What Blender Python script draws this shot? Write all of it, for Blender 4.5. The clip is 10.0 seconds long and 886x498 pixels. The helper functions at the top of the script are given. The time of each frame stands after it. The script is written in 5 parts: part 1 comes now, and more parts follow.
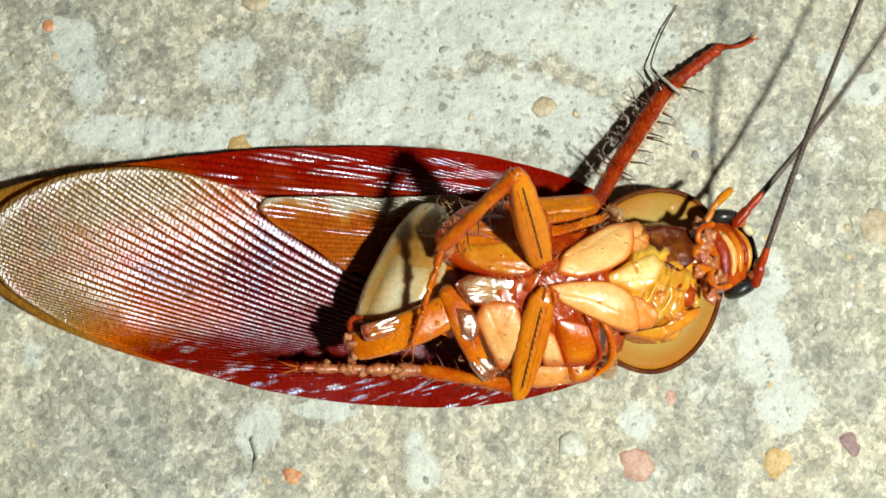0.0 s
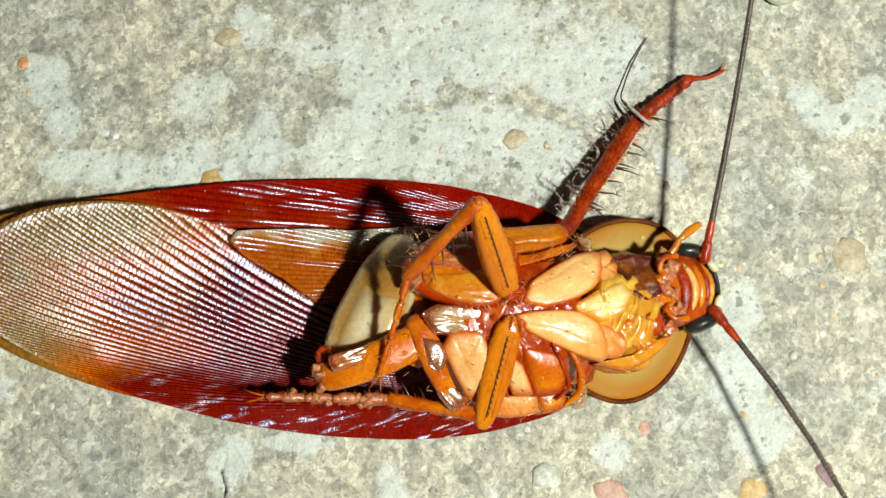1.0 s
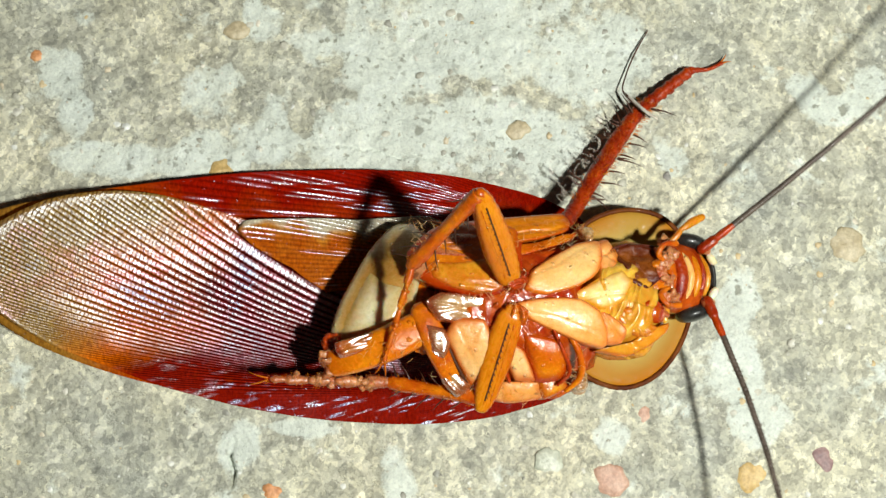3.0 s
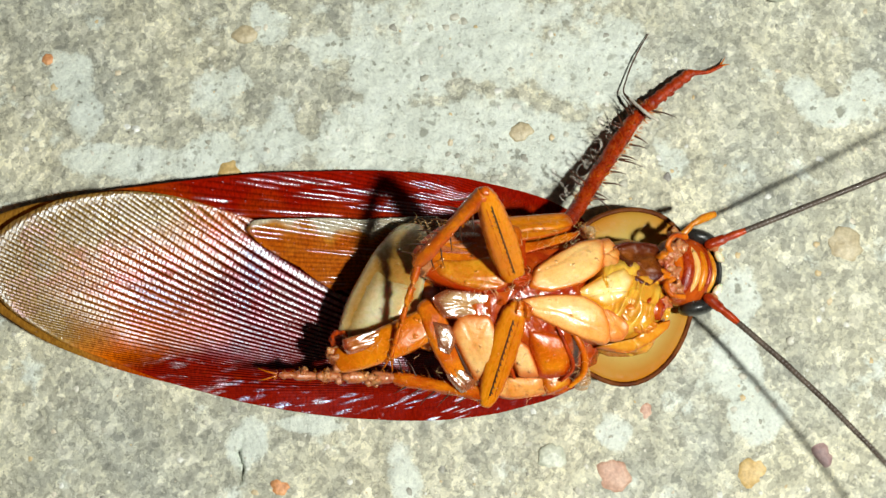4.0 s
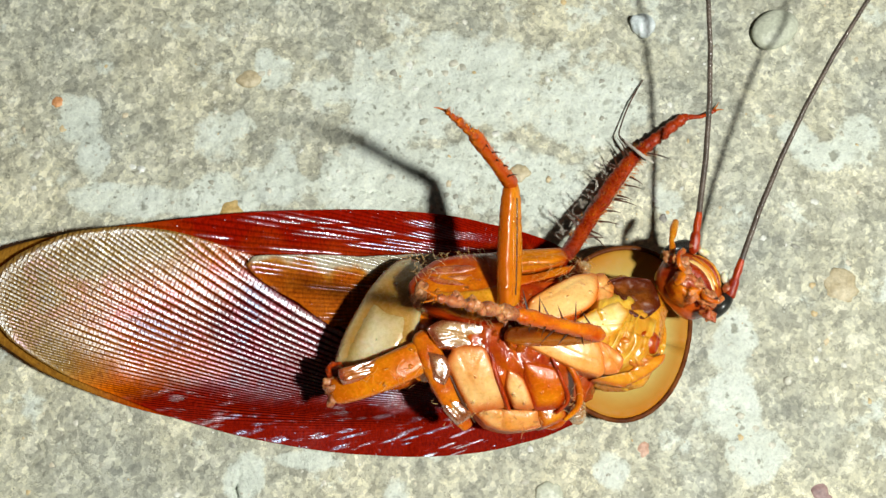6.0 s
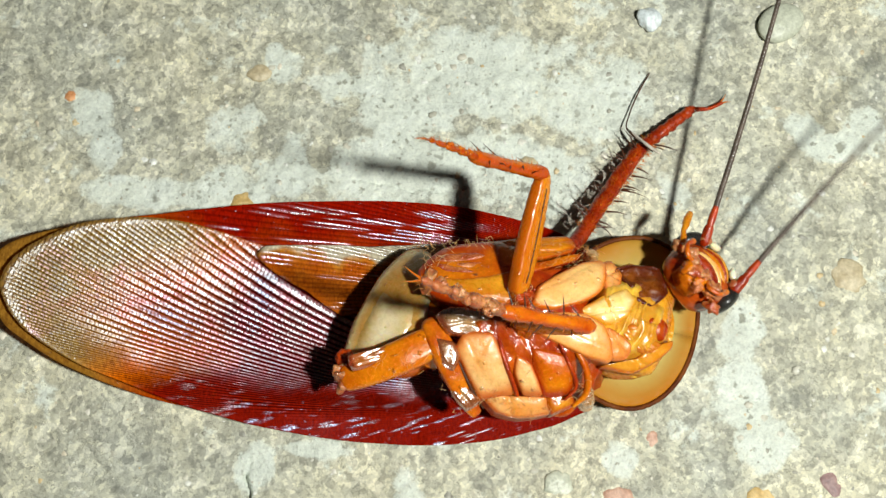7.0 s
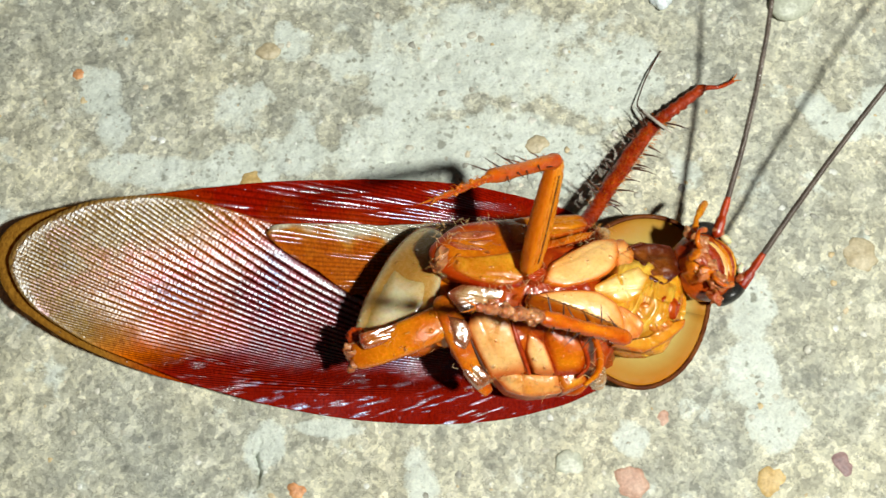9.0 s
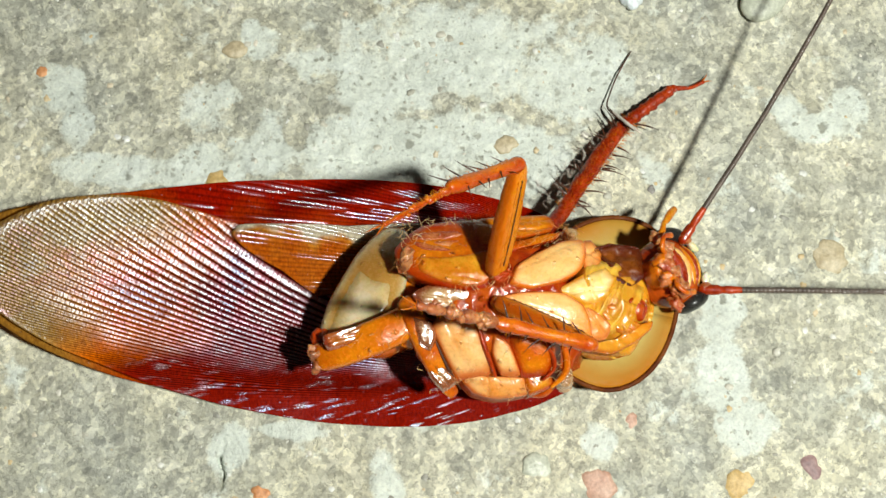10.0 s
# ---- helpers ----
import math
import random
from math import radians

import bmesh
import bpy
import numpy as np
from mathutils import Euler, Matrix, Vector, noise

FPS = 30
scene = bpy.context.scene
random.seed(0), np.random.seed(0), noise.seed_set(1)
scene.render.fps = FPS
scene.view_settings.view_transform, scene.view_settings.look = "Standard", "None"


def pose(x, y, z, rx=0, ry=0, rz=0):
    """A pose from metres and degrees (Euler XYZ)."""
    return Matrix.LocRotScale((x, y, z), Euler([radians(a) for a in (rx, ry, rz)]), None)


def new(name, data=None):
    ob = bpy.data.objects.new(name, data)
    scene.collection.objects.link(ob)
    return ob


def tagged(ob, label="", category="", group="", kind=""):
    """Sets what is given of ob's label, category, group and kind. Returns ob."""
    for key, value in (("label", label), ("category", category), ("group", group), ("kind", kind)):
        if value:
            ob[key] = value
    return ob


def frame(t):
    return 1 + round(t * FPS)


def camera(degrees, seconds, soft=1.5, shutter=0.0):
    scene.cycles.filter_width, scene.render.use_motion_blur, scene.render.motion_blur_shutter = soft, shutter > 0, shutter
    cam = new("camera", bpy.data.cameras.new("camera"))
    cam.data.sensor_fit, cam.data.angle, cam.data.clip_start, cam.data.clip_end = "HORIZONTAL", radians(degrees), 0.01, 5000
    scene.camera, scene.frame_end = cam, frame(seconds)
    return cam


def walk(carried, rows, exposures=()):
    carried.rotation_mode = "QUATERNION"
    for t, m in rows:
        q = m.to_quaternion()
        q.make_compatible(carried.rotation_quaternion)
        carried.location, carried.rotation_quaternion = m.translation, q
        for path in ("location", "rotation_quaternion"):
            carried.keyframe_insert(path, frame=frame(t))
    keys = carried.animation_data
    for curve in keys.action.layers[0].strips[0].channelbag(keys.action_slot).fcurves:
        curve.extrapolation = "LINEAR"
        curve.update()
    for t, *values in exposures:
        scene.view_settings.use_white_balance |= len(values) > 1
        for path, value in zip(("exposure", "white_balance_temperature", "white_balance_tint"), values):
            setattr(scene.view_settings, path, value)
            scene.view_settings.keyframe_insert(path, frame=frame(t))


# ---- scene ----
MM = 0.001
cam = camera(40, 10.0, shutter=0.4)
PATH = [
    (0.0, pose(-0.00232, 0.00085, 0.07149, 6.14, -5.20, 0.35)),
    (0.5, pose(-0.00158, 0.00075, 0.07175, 7.72, -4.87, 0.28)),
    (1.0, pose(-0.00000, -0.00000, 0.07180, 8.32, -4.64, 0.00)),
    (1.5, pose(0.00068, -0.00001, 0.07293, 8.95, -3.75, -0.12)),
    (2.0, pose(0.00227, -0.00132, 0.07268, 9.08, -3.66, 0.18)),
    (2.5, pose(0.00142, -0.00002, 0.07302, 8.12, -4.17, 0.22)),
    (2.7, pose(0.00039, 0.00031, 0.07304, 7.40, -4.21, 0.23)),
    (3.8, pose(0.00005, -0.00206, 0.07437, 9.18, -4.01, -0.37)),
    (4.0, pose(-0.00027, -0.00103, 0.07440, 8.28, -4.26, -0.03)),
    (4.5, pose(-0.00005, -0.00100, 0.07414, 8.71, -4.05, 0.06)),
    (5.0, pose(0.00021, -0.00369, 0.07374, 10.78, -4.04, 0.29)),
    (5.3, pose(0.00048, -0.00361, 0.07411, 11.29, -3.70, 0.27)),
    (5.5, pose(0.00072, -0.00377, 0.07450, 11.74, -3.66, 0.32)),
    (7.0, pose(0.00107, -0.00673, 0.07487, 13.79, -2.95, 0.27)),
    (7.5, pose(0.00065, -0.00689, 0.07449, 13.53, -3.05, 0.47)),
    (8.0, pose(0.00008, -0.00751, 0.07363, 13.34, -3.43, 0.51)),
    (8.5, pose(-0.00068, -0.00680, 0.07464, 13.27, -2.56, 0.54)),
    (9.0, pose(0.00042, -0.00722, 0.07437, 13.23, -2.97, 0.26)),
    (9.5, pose(0.00161, -0.00645, 0.07454, 13.25, -3.25, 0.16)),
    (10.0, pose(0.00156, -0.00720, 0.07373, 13.38, -3.69, 0.26)),
]
walk(cam, PATH)

# ---- night, lit by one small torch beside the lens ----
world = bpy.data.worlds.new("night")
scene.world = world
world.use_nodes = True
world.node_tree.nodes["Background"].inputs[0].default_value = (0.62, 0.6, 0.55, 1)
world.node_tree.nodes["Background"].inputs[1].default_value = 0.034
torch = bpy.data.lights.new("torch", "POINT")
torch.energy, torch.shadow_soft_size, torch.color = 1.26, 0.0045, (0.98, 1.0, 0.93)
new("torch", torch).matrix_world = pose(0.053, -0.021, 0.135)
scene.view_settings.exposure = 0.0


# ---- materials ----
def ramp(nt, fac, stops):
    n = nt.nodes.new("ShaderNodeValToRGB")
    e = n.color_ramp.elements
    while len(e) < len(stops):
        e.new(0.5)
    for k, (at, c) in zip(e, stops):
        k.position, k.color = at, (*c, 1)
    nt.links.new(fac, n.inputs[0])
    return n.outputs[0]


def noise_tex(nt, scale, detail=4, rough=0.6, stretch=(1, 1, 1)):
    co = nt.nodes.new("ShaderNodeTexCoord")
    mp = nt.nodes.new("ShaderNodeMapping")
    mp.inputs["Scale"].default_value = stretch
    n = nt.nodes.new("ShaderNodeTexNoise")
    n.inputs["Scale"].default_value, n.inputs["Detail"].default_value, n.inputs["Roughness"].default_value = scale, detail, rough
    nt.links.new(co.outputs["Object"], mp.inputs[0])
    nt.links.new(mp.outputs[0], n.inputs["Vector"])
    return n.outputs[0]


def mix(nt, fac, a, b, how="MIX"):
    n = nt.nodes.new("ShaderNodeMix")
    n.data_type, n.blend_type = "RGBA", how
    for sock, v in ((n.inputs[0], fac), (n.inputs[6], a), (n.inputs[7], b)):
        if hasattr(v, "is_linked"):
            nt.links.new(v, sock)
        else:
            sock.default_value = v
    return n.outputs[2]


def bump(nt, height, strength, dist, bsdf):
    n = nt.nodes.new("ShaderNodeBump")
    n.inputs["Strength"].default_value, n.inputs["Distance"].default_value = strength, dist
    nt.links.new(height, n.inputs["Height"])
    nt.links.new(n.outputs[0], bsdf.inputs["Normal"])
    return n


def attr(nt, name, out="Fac"):
    n = nt.nodes.new("ShaderNodeAttribute")
    n.attribute_name = name
    return n.outputs[out]


def maths(nt, how, a, b, c=None, clamp=False):
    n = nt.nodes.new("ShaderNodeMath")
    n.operation, n.use_clamp = how, clamp
    for sock, v in zip(n.inputs, (a, b, c)):
        if hasattr(v, "is_linked"):
            nt.links.new(v, sock)
        elif v is not None:
            sock.default_value = v
    return n.outputs[0]


def grey(*stops):
    return [(at, (v, v, v)) for at, v in stops]


def warped_cells(nt, scale, bend, bend_scale):
    """Irregular cells about 1/scale metres wide, their borders bent by noise: distance from the middle, random value."""
    co, add, wav, cell = (nt.nodes.new("ShaderNode" + k) for k in ("TexCoord", "VectorMath", "TexNoise", "TexVoronoi"))
    wav.inputs["Scale"].default_value, wav.inputs["Detail"].default_value = bend_scale, 3
    nt.links.new(co.outputs["Object"], wav.inputs["Vector"])
    add.operation = "MULTIPLY_ADD"
    nt.links.new(wav.outputs["Color"], add.inputs[0])
    add.inputs[1].default_value = (bend,) * 3
    nt.links.new(co.outputs["Object"], add.inputs[2])
    nt.links.new(add.outputs[0], cell.inputs["Vector"])
    cell.inputs["Scale"].default_value = scale
    bw = nt.nodes.new("ShaderNodeRGBToBW")
    nt.links.new(cell.outputs["Color"], bw.inputs[0])
    return cell.outputs["Distance"], bw.outputs[0]


def chitin(name, dark, light, rough=0.28, scale=900, grain=6000, relief=0.45, glow_through=0.0, clear=0.0, coat=0.2, stretch=(1, 1, 1), speckle=0.5, flesh=0.0, rim=None, spec=0.16, ior=1.75, sparkle=0.8):
    """Insect cuticle: two colours in soft clouds, thicker and darker towards a plate's margin, also darker along limb
    sides and in fold bottoms (all by the attribute rim), fine grain in colour and relief, a lacquer coat, and light
    that passes through.
    """
    m = bpy.data.materials.new(name)
    m.use_nodes = True
    nt = m.node_tree
    p, out = nt.nodes["Principled BSDF"], nt.nodes["Material Output"]
    big, small = noise_tex(nt, scale, 3, 0.6, stretch), noise_tex(nt, grain, 4, 0.7, stretch)
    c = ramp(nt, big, [(0.32, dark), (0.68, light)])
    c = mix(nt, speckle, c, ramp(nt, small, [(0.3, (0.45, 0.4, 0.36)), (0.7, (1.25, 1.2, 1.15))]), "MULTIPLY")
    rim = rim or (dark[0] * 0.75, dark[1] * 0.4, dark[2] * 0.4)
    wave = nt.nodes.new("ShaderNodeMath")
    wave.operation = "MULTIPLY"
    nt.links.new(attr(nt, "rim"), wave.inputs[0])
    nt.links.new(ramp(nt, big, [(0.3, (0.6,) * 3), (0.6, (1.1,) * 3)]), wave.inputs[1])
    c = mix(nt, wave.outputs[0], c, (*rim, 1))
    nt.links.new(c, p.inputs["Base Color"])
    p.inputs["Coat Weight"].default_value, p.inputs["Coat Roughness"].default_value = min(1.0, coat * 0.6), 0.11
    p.inputs["Coat IOR"].default_value = 1.7
    p.inputs["Subsurface Weight"].default_value, p.inputs["Subsurface Scale"].default_value = flesh, 0.0011
    p.inputs["Subsurface Radius"].default_value = (1.0, 0.45, 0.15)
    p.inputs["IOR"].default_value = ior
    far, pick = warped_cells(nt, 2100, 0.0004, 1900)
    dome = maths(nt, "MULTIPLY", ramp(nt, far, grey((0.0, 1.0), (0.12, 0.8), (0.34, 0.0))), ramp(nt, pick, grey((0.66, 0.0), (0.74, 1.0))))
    dome = maths(nt, "MULTIPLY", dome, ramp(nt, noise_tex(nt, 700, 3, 0.6), grey((0.42, 0.0), (0.58, 1.0))))
    nt.links.new(maths(nt, "MULTIPLY_ADD", dome, sparkle, spec), p.inputs["Specular IOR Level"])
    dull = ramp(nt, small, grey((0.3, rough * 0.7), (0.7, min(1, rough * 1.5))))
    nt.links.new(maths(nt, "MULTIPLY", dull, maths(nt, "MULTIPLY_ADD", dome, -0.6, 1.0)), p.inputs["Roughness"])
    swell = bump(nt, noise_tex(nt, 800, 3, 0.55, stretch), 0.1 + 0.5 * relief, 0.0002, p)
    lumps = bump(nt, noise_tex(nt, 1700, 3, 0.6, stretch), min(1.0, 0.06 + relief * 0.4), 0.0001, p)
    nt.links.new(swell.outputs[0], lumps.inputs["Normal"])
    nt.links.new(lumps.outputs[0], p.inputs["Coat Normal"])
    beads = bump(nt, dome, min(1.0, sparkle), 0.00016, p)
    nt.links.new(lumps.outputs[0], beads.inputs["Normal"])
    fine = bump(nt, small, relief, 0.00005, p)
    nt.links.new(beads.outputs[0], fine.inputs["Normal"])
    shader = p.outputs[0]
    for amount, kind in ((glow_through, "ShaderNodeBsdfTranslucent"), (clear, "ShaderNodeBsdfTransparent")):
        if amount:
            n, x = nt.nodes.new(kind), nt.nodes.new("ShaderNodeMixShader")
            nt.links.new(c, n.inputs[0])
            x.inputs[0].default_value = amount
            nt.links.new(shader, x.inputs[1])
            nt.links.new(n.outputs[0], x.inputs[2])
            shader = x.outputs[0]
    nt.links.new(shader, out.inputs[0])
    return m


def wing_material(name, dark, mid, pale, clear, gleam=1.0, beads=0.2, valley=0.95, rough=(0.27, 0.36)):
    """Wing skin: dark red by the body, amber at the tip (the attribute tone), thinner and clearer where it is pale; silvery beaded veins and tiny glossy grains."""
    m = bpy.data.materials.new(name)
    m.use_nodes = True
    nt = m.node_tree
    p, out = nt.nodes["Principled BSDF"], nt.nodes["Material Output"]
    cloud, grain, hue = noise_tex(nt, 350, 4, 0.6), noise_tex(nt, 5200, 3, 0.6, (1.6, 0.7, 1)), noise_tex(nt, 260, 3, 0.6)
    ridge, saw = attr(nt, "ridge"), attr(nt, "saw")
    tone = maths(nt, "MULTIPLY_ADD", cloud, 0.4, attr(nt, "tone"))
    c = ramp(nt, tone, [(0.25, dark), (0.6, mid), (1.0, pale)])
    c = mix(nt, 1.0, c, ramp(nt, grain, [(0.3, (0.6, 0.5, 0.5)), (0.7, (1.3, 1.35, 1.3))]), "MULTIPLY")
    # valleys between ridges darkened: pigment lines, with shade put into the base colour
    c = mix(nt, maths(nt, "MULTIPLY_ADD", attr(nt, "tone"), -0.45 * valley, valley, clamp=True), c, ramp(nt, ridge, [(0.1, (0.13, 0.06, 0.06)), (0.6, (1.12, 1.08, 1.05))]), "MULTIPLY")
    nt.links.new(c, p.inputs["Base Color"])
    nt.links.new(ramp(nt, cloud, grey((0.35, rough[0]), (0.65, rough[1]))), p.inputs["Roughness"])
    p.inputs["IOR"].default_value = 2.3
    # glossy grains, scattered
    far, pick = warped_cells(nt, 2600, 0.0003, 2200)
    dome = maths(nt, "MULTIPLY", ramp(nt, far, grey((0.0, 1.0), (0.1, 0.85), (0.3, 0.0))), ramp(nt, pick, grey((0.62, 0.0), (0.7, 1.0))))
    crest = ramp(nt, ridge, grey((0.25, 0.0), (0.75, 1.0)))
    shine = maths(nt, "MULTIPLY", maths(nt, "MULTIPLY", saw, 8.0 * gleam, clamp=True), crest)
    shine = maths(nt, "MULTIPLY", shine, ramp(nt, noise_tex(nt, 2600, 4, 0.7), grey((0.36, 0.55), (0.54, 1.0))))
    shine = maths(nt, "MULTIPLY", shine, ramp(nt, noise_tex(nt, 230, 4, 0.65, (0.6, 1.3, 1)), grey((0.34, 0.6), (0.5, 1.08))))
    nt.links.new(maths(nt, "ADD", maths(nt, "MULTIPLY_ADD", dome, 0.16, 0.006), shine, clamp=True), p.inputs["Specular IOR Level"])
    nt.links.new(maths(nt, "MULTIPLY", shine, 0.95 * gleam, clamp=True), p.inputs["Coat Weight"])
    p.inputs["Coat Roughness"].default_value = 0.33
    sheen = ramp(nt, maths(nt, "MULTIPLY_ADD", attr(nt, "tone"), 0.3, maths(nt, "MULTIPLY_ADD", hue, 1.5, -0.38)), [(0.2, (0.45, 0.68, 1.0)), (0.36, (0.74, 0.86, 1.0)), (0.44, (1.0, 0.68, 0.88)), (0.53, (0.82, 0.91, 1.0)), (0.9, (0.93, 0.97, 1.0))])
    nt.links.new(sheen, p.inputs["Specular Tint"])
    # cross-veins: fine scales, each rising towards the tip, as steep as the attribute saw says
    cut = maths(nt, "FRACT", maths(nt, "MULTIPLY_ADD", grain, 0.5, attr(nt, "across")), 0.0)
    scales = maths(nt, "MULTIPLY", ramp(nt, cut, grey((0.0, 0), (0.8, 1), (1.0, 0))), saw)
    high = maths(nt, "MULTIPLY_ADD", grain, 0.14, maths(nt, "MULTIPLY_ADD", dome, beads, scales))
    relief = bump(nt, high, 1.0, 0.0001, p)
    nt.links.new(relief.outputs[0], p.inputs["Coat Normal"])
    shader = p.outputs[0]
    for amount, kind in ((0.2, "Translucent"), (maths(nt, "MULTIPLY", attr(nt, "tone"), clear), "Transparent")):
        n, x = nt.nodes.new("ShaderNodeBsdf" + kind), nt.nodes.new("ShaderNodeMixShader")
        nt.links.new(c, n.inputs[0])
        if hasattr(amount, "is_linked"):
            nt.links.new(amount, x.inputs[0])
        else:
            x.inputs[0].default_value = amount
        nt.links.new(shader, x.inputs[1])
        nt.links.new(n.outputs[0], x.inputs[2])
        shader = x.outputs[0]
    nt.links.new(shader, out.inputs[0])
    return m


def ground_material():
    """Old concrete: sandy paste of grey and cream grains, with smooth pale mint residue in ragged patches and dark flecks."""
    m = bpy.data.materials.new("concrete")
    m.use_nodes = True
    nt = m.node_tree
    p = nt.nodes["Principled BSDF"]
    big, blot, mid, fine = noise_tex(nt, 110, 3, 0.55), noise_tex(nt, 420, 5, 0.65), noise_tex(nt, 1300, 5, 0.7), noise_tex(nt, 5200, 4, 0.75)
    far1, pick1 = warped_cells(nt, 1500, 0.0007, 1500)
    far2, pick2 = warped_cells(nt, 3900, 0.0003, 3800)
    paste = ramp(nt, pick1, [(0.2, (0.36, 0.36, 0.305)), (0.42, (0.43, 0.43, 0.36)), (0.6, (0.485, 0.485, 0.405)), (0.8, (0.575, 0.57, 0.485))])
    paste = mix(nt, 0.85, paste, ramp(nt, pick2, [(0.15, (0.7, 0.7, 0.69)), (0.5, (1.0, 1.0, 0.99)), (0.85, (1.32, 1.3, 1.22))]), "MULTIPLY")
    paste = mix(nt, 1.0, paste, ramp(nt, big, [(0.35, (0.86, 0.88, 0.9)), (0.65, (1.1, 1.06, 0.97))]), "MULTIPLY")
    paste = mix(nt, 0.8, paste, ramp(nt, blot, grey((0.32, 0.74), (0.5, 1.0), (0.68, 1.2))), "MULTIPLY")
    # fine dark curved marks round the grains
    line = maths(nt, "MULTIPLY", ramp(nt, mid, grey((0.47, 0), (0.495, 1), (0.52, 0))), ramp(nt, noise_tex(nt, 2100, 2, 0.5), grey((0.5, 0), (0.6, 1))))
    paste = mix(nt, maths(nt, "MULTIPLY", line, 0.8), paste, (0.14, 0.14, 0.11, 1))
    chalk = ramp(nt, blot, [(0.3, (0.56, 0.6, 0.54)), (0.5, (0.63, 0.68, 0.615)), (0.68, (0.68, 0.735, 0.69))])
    spots = None
    for size, reach, least in ((950, 0.36, 0.64), (2500, 0.44, 0.66)):
        d, k = warped_cells(nt, size, 1.3 / size, size * 1.5)
        one = maths(nt, "MULTIPLY", ramp(nt, d, grey((reach * 0.6, 1), (reach, 0))), ramp(nt, k, grey((least, 0), (least + 0.04, 1))))
        spots = one if spots is None else maths(nt, "MAXIMUM", spots, one)
    spots = maths(nt, "MULTIPLY", spots, ramp(nt, noise_tex(nt, 300, 3, 0.6), grey((0.4, 0.35), (0.56, 1.0))))
    chalk = mix(nt, maths(nt, "MULTIPLY", spots, 0.95), chalk, (0.22, 0.23, 0.19, 1))
    chalk = mix(nt, 0.22, chalk, paste)
    edge = maths(nt, "MULTIPLY_ADD", mid, 0.5, maths(nt, "MULTIPLY_ADD", blot, 0.45, attr(nt, "chalk")))
    c = mix(nt, ramp(nt, edge, grey((0.77, 0), (0.85, 0.75), (0.97, 1))), paste, chalk)
    c = mix(nt, 0.8, c, ramp(nt, fine, [(0.28, (0.66, 0.66, 0.65)), (0.45, (0.98, 0.98, 0.98)), (0.72, (1.2, 1.2, 1.16))]), "MULTIPLY")
    nt.links.new(c, p.inputs["Base Color"])
    nt.links.new(ramp(nt, fine, grey((0.3, 0.42), (0.7, 0.8))), p.inputs["Roughness"])
    lumps = bump(nt, mid, 0.35, 0.0003, p)
    sand = bump(nt, fine, 0.6, 0.00011, p)
    nt.links.new(lumps.outputs[0], sand.inputs["Normal"])
    return m


def stone_material(name, a, b, rough=0.5):
    m = bpy.data.materials.new(name)
    m.use_nodes = True
    nt = m.node_tree
    p = nt.nodes["Principled BSDF"]
    big, fine = noise_tex(nt, 900, 4), noise_tex(nt, 4500, 4)
    c = mix(nt, 0.6, ramp(nt, big, [(0.3, a), (0.7, b)]), ramp(nt, fine, [(0.3, (0.55,) * 3), (0.7, (1.2,) * 3)]), "MULTIPLY")
    nt.links.new(c, p.inputs["Base Color"])
    p.inputs["Roughness"].default_value = rough
    bump(nt, fine, 0.6, 0.0001, p)
    return m


def grain_material():
    m = bpy.data.materials.new("sand_grains")
    m.use_nodes = True
    nt = m.node_tree
    p = nt.nodes["Principled BSDF"]
    g = nt.nodes.new("ShaderNodeNewGeometry")
    c = ramp(nt, g.outputs["Random Per Island"], [(0.0, (0.3, 0.295, 0.25)), (0.2, (0.42, 0.41, 0.33)), (0.6, (0.54, 0.52, 0.43)), (0.85, (0.7, 0.71, 0.66)), (0.98, (0.55, 0.42, 0.22))])
    c = mix(nt, 0.6, c, ramp(nt, noise_tex(nt, 3500, 3), [(0.3, (0.55,) * 3), (0.7, (1.25,) * 3)]), "MULTIPLY")
    nt.links.new(c, p.inputs["Base Color"])
    p.inputs["Roughness"].default_value = 0.55
    return m


M_CREAM = chitin("cream_cuticle", (0.74, 0.28, 0.04), (0.87, 0.56, 0.21), 0.3, 300, 5200, 0.45, 0, 0, 0.2, speckle=0.3, flesh=0.25, rim=(0.62, 0.14, 0.006), spec=0.2, sparkle=0.9)
M_PALE = chitin("pale_cuticle", (0.42, 0.18, 0.025), (0.54, 0.31, 0.08), 0.24, 300, 4000, 0.25, 0.08, 0, 0.5, speckle=0.16, flesh=0.4, rim=(0.52, 0.42, 0.22), spec=0.3)
M_ORANGE = chitin("orange_cuticle", (0.54, 0.09, 0.001), (0.8, 0.255, 0.004), 0.22, 330, 5200, 0.6, 0.05, 0, 0.25, speckle=0.4, flesh=0.25, rim=(0.36, 0.025, 0.001), spec=0.2, sparkle=1.0)
M_AMBER = chitin("amber_cuticle", (0.58, 0.16, 0.003), (0.78, 0.35, 0.02), 0.26, 600, 4000, 0.5, 0.1, 0, 0.3, speckle=0.35, flesh=0.3, rim=(0.44, 0.06, 0.002), spec=0.25, sparkle=1.0)
M_YELLOW = chitin("yellow_membrane", (0.68, 0.22, 0.004), (0.93, 0.5, 0.06), 0.22, 420, 2500, 0.5, 0.1, 0, 0.25, speckle=0.25, flesh=0.3, rim=(0.5, 0.1, 0.002), spec=0.25, sparkle=0.8)
M_RED = chitin("red_brown_cuticle", (0.2, 0.01, 0.001), (0.46, 0.05, 0.003), 0.2, 1000, 5000, 0.9, coat=0.2, flesh=0.2)
M_FACE = chitin("face_cuticle", (0.22, 0.016, 0.002), (0.52, 0.09, 0.006), 0.13, 600, 5000, 0.4, 0, 0, 0.7, speckle=0.4, flesh=0.1)
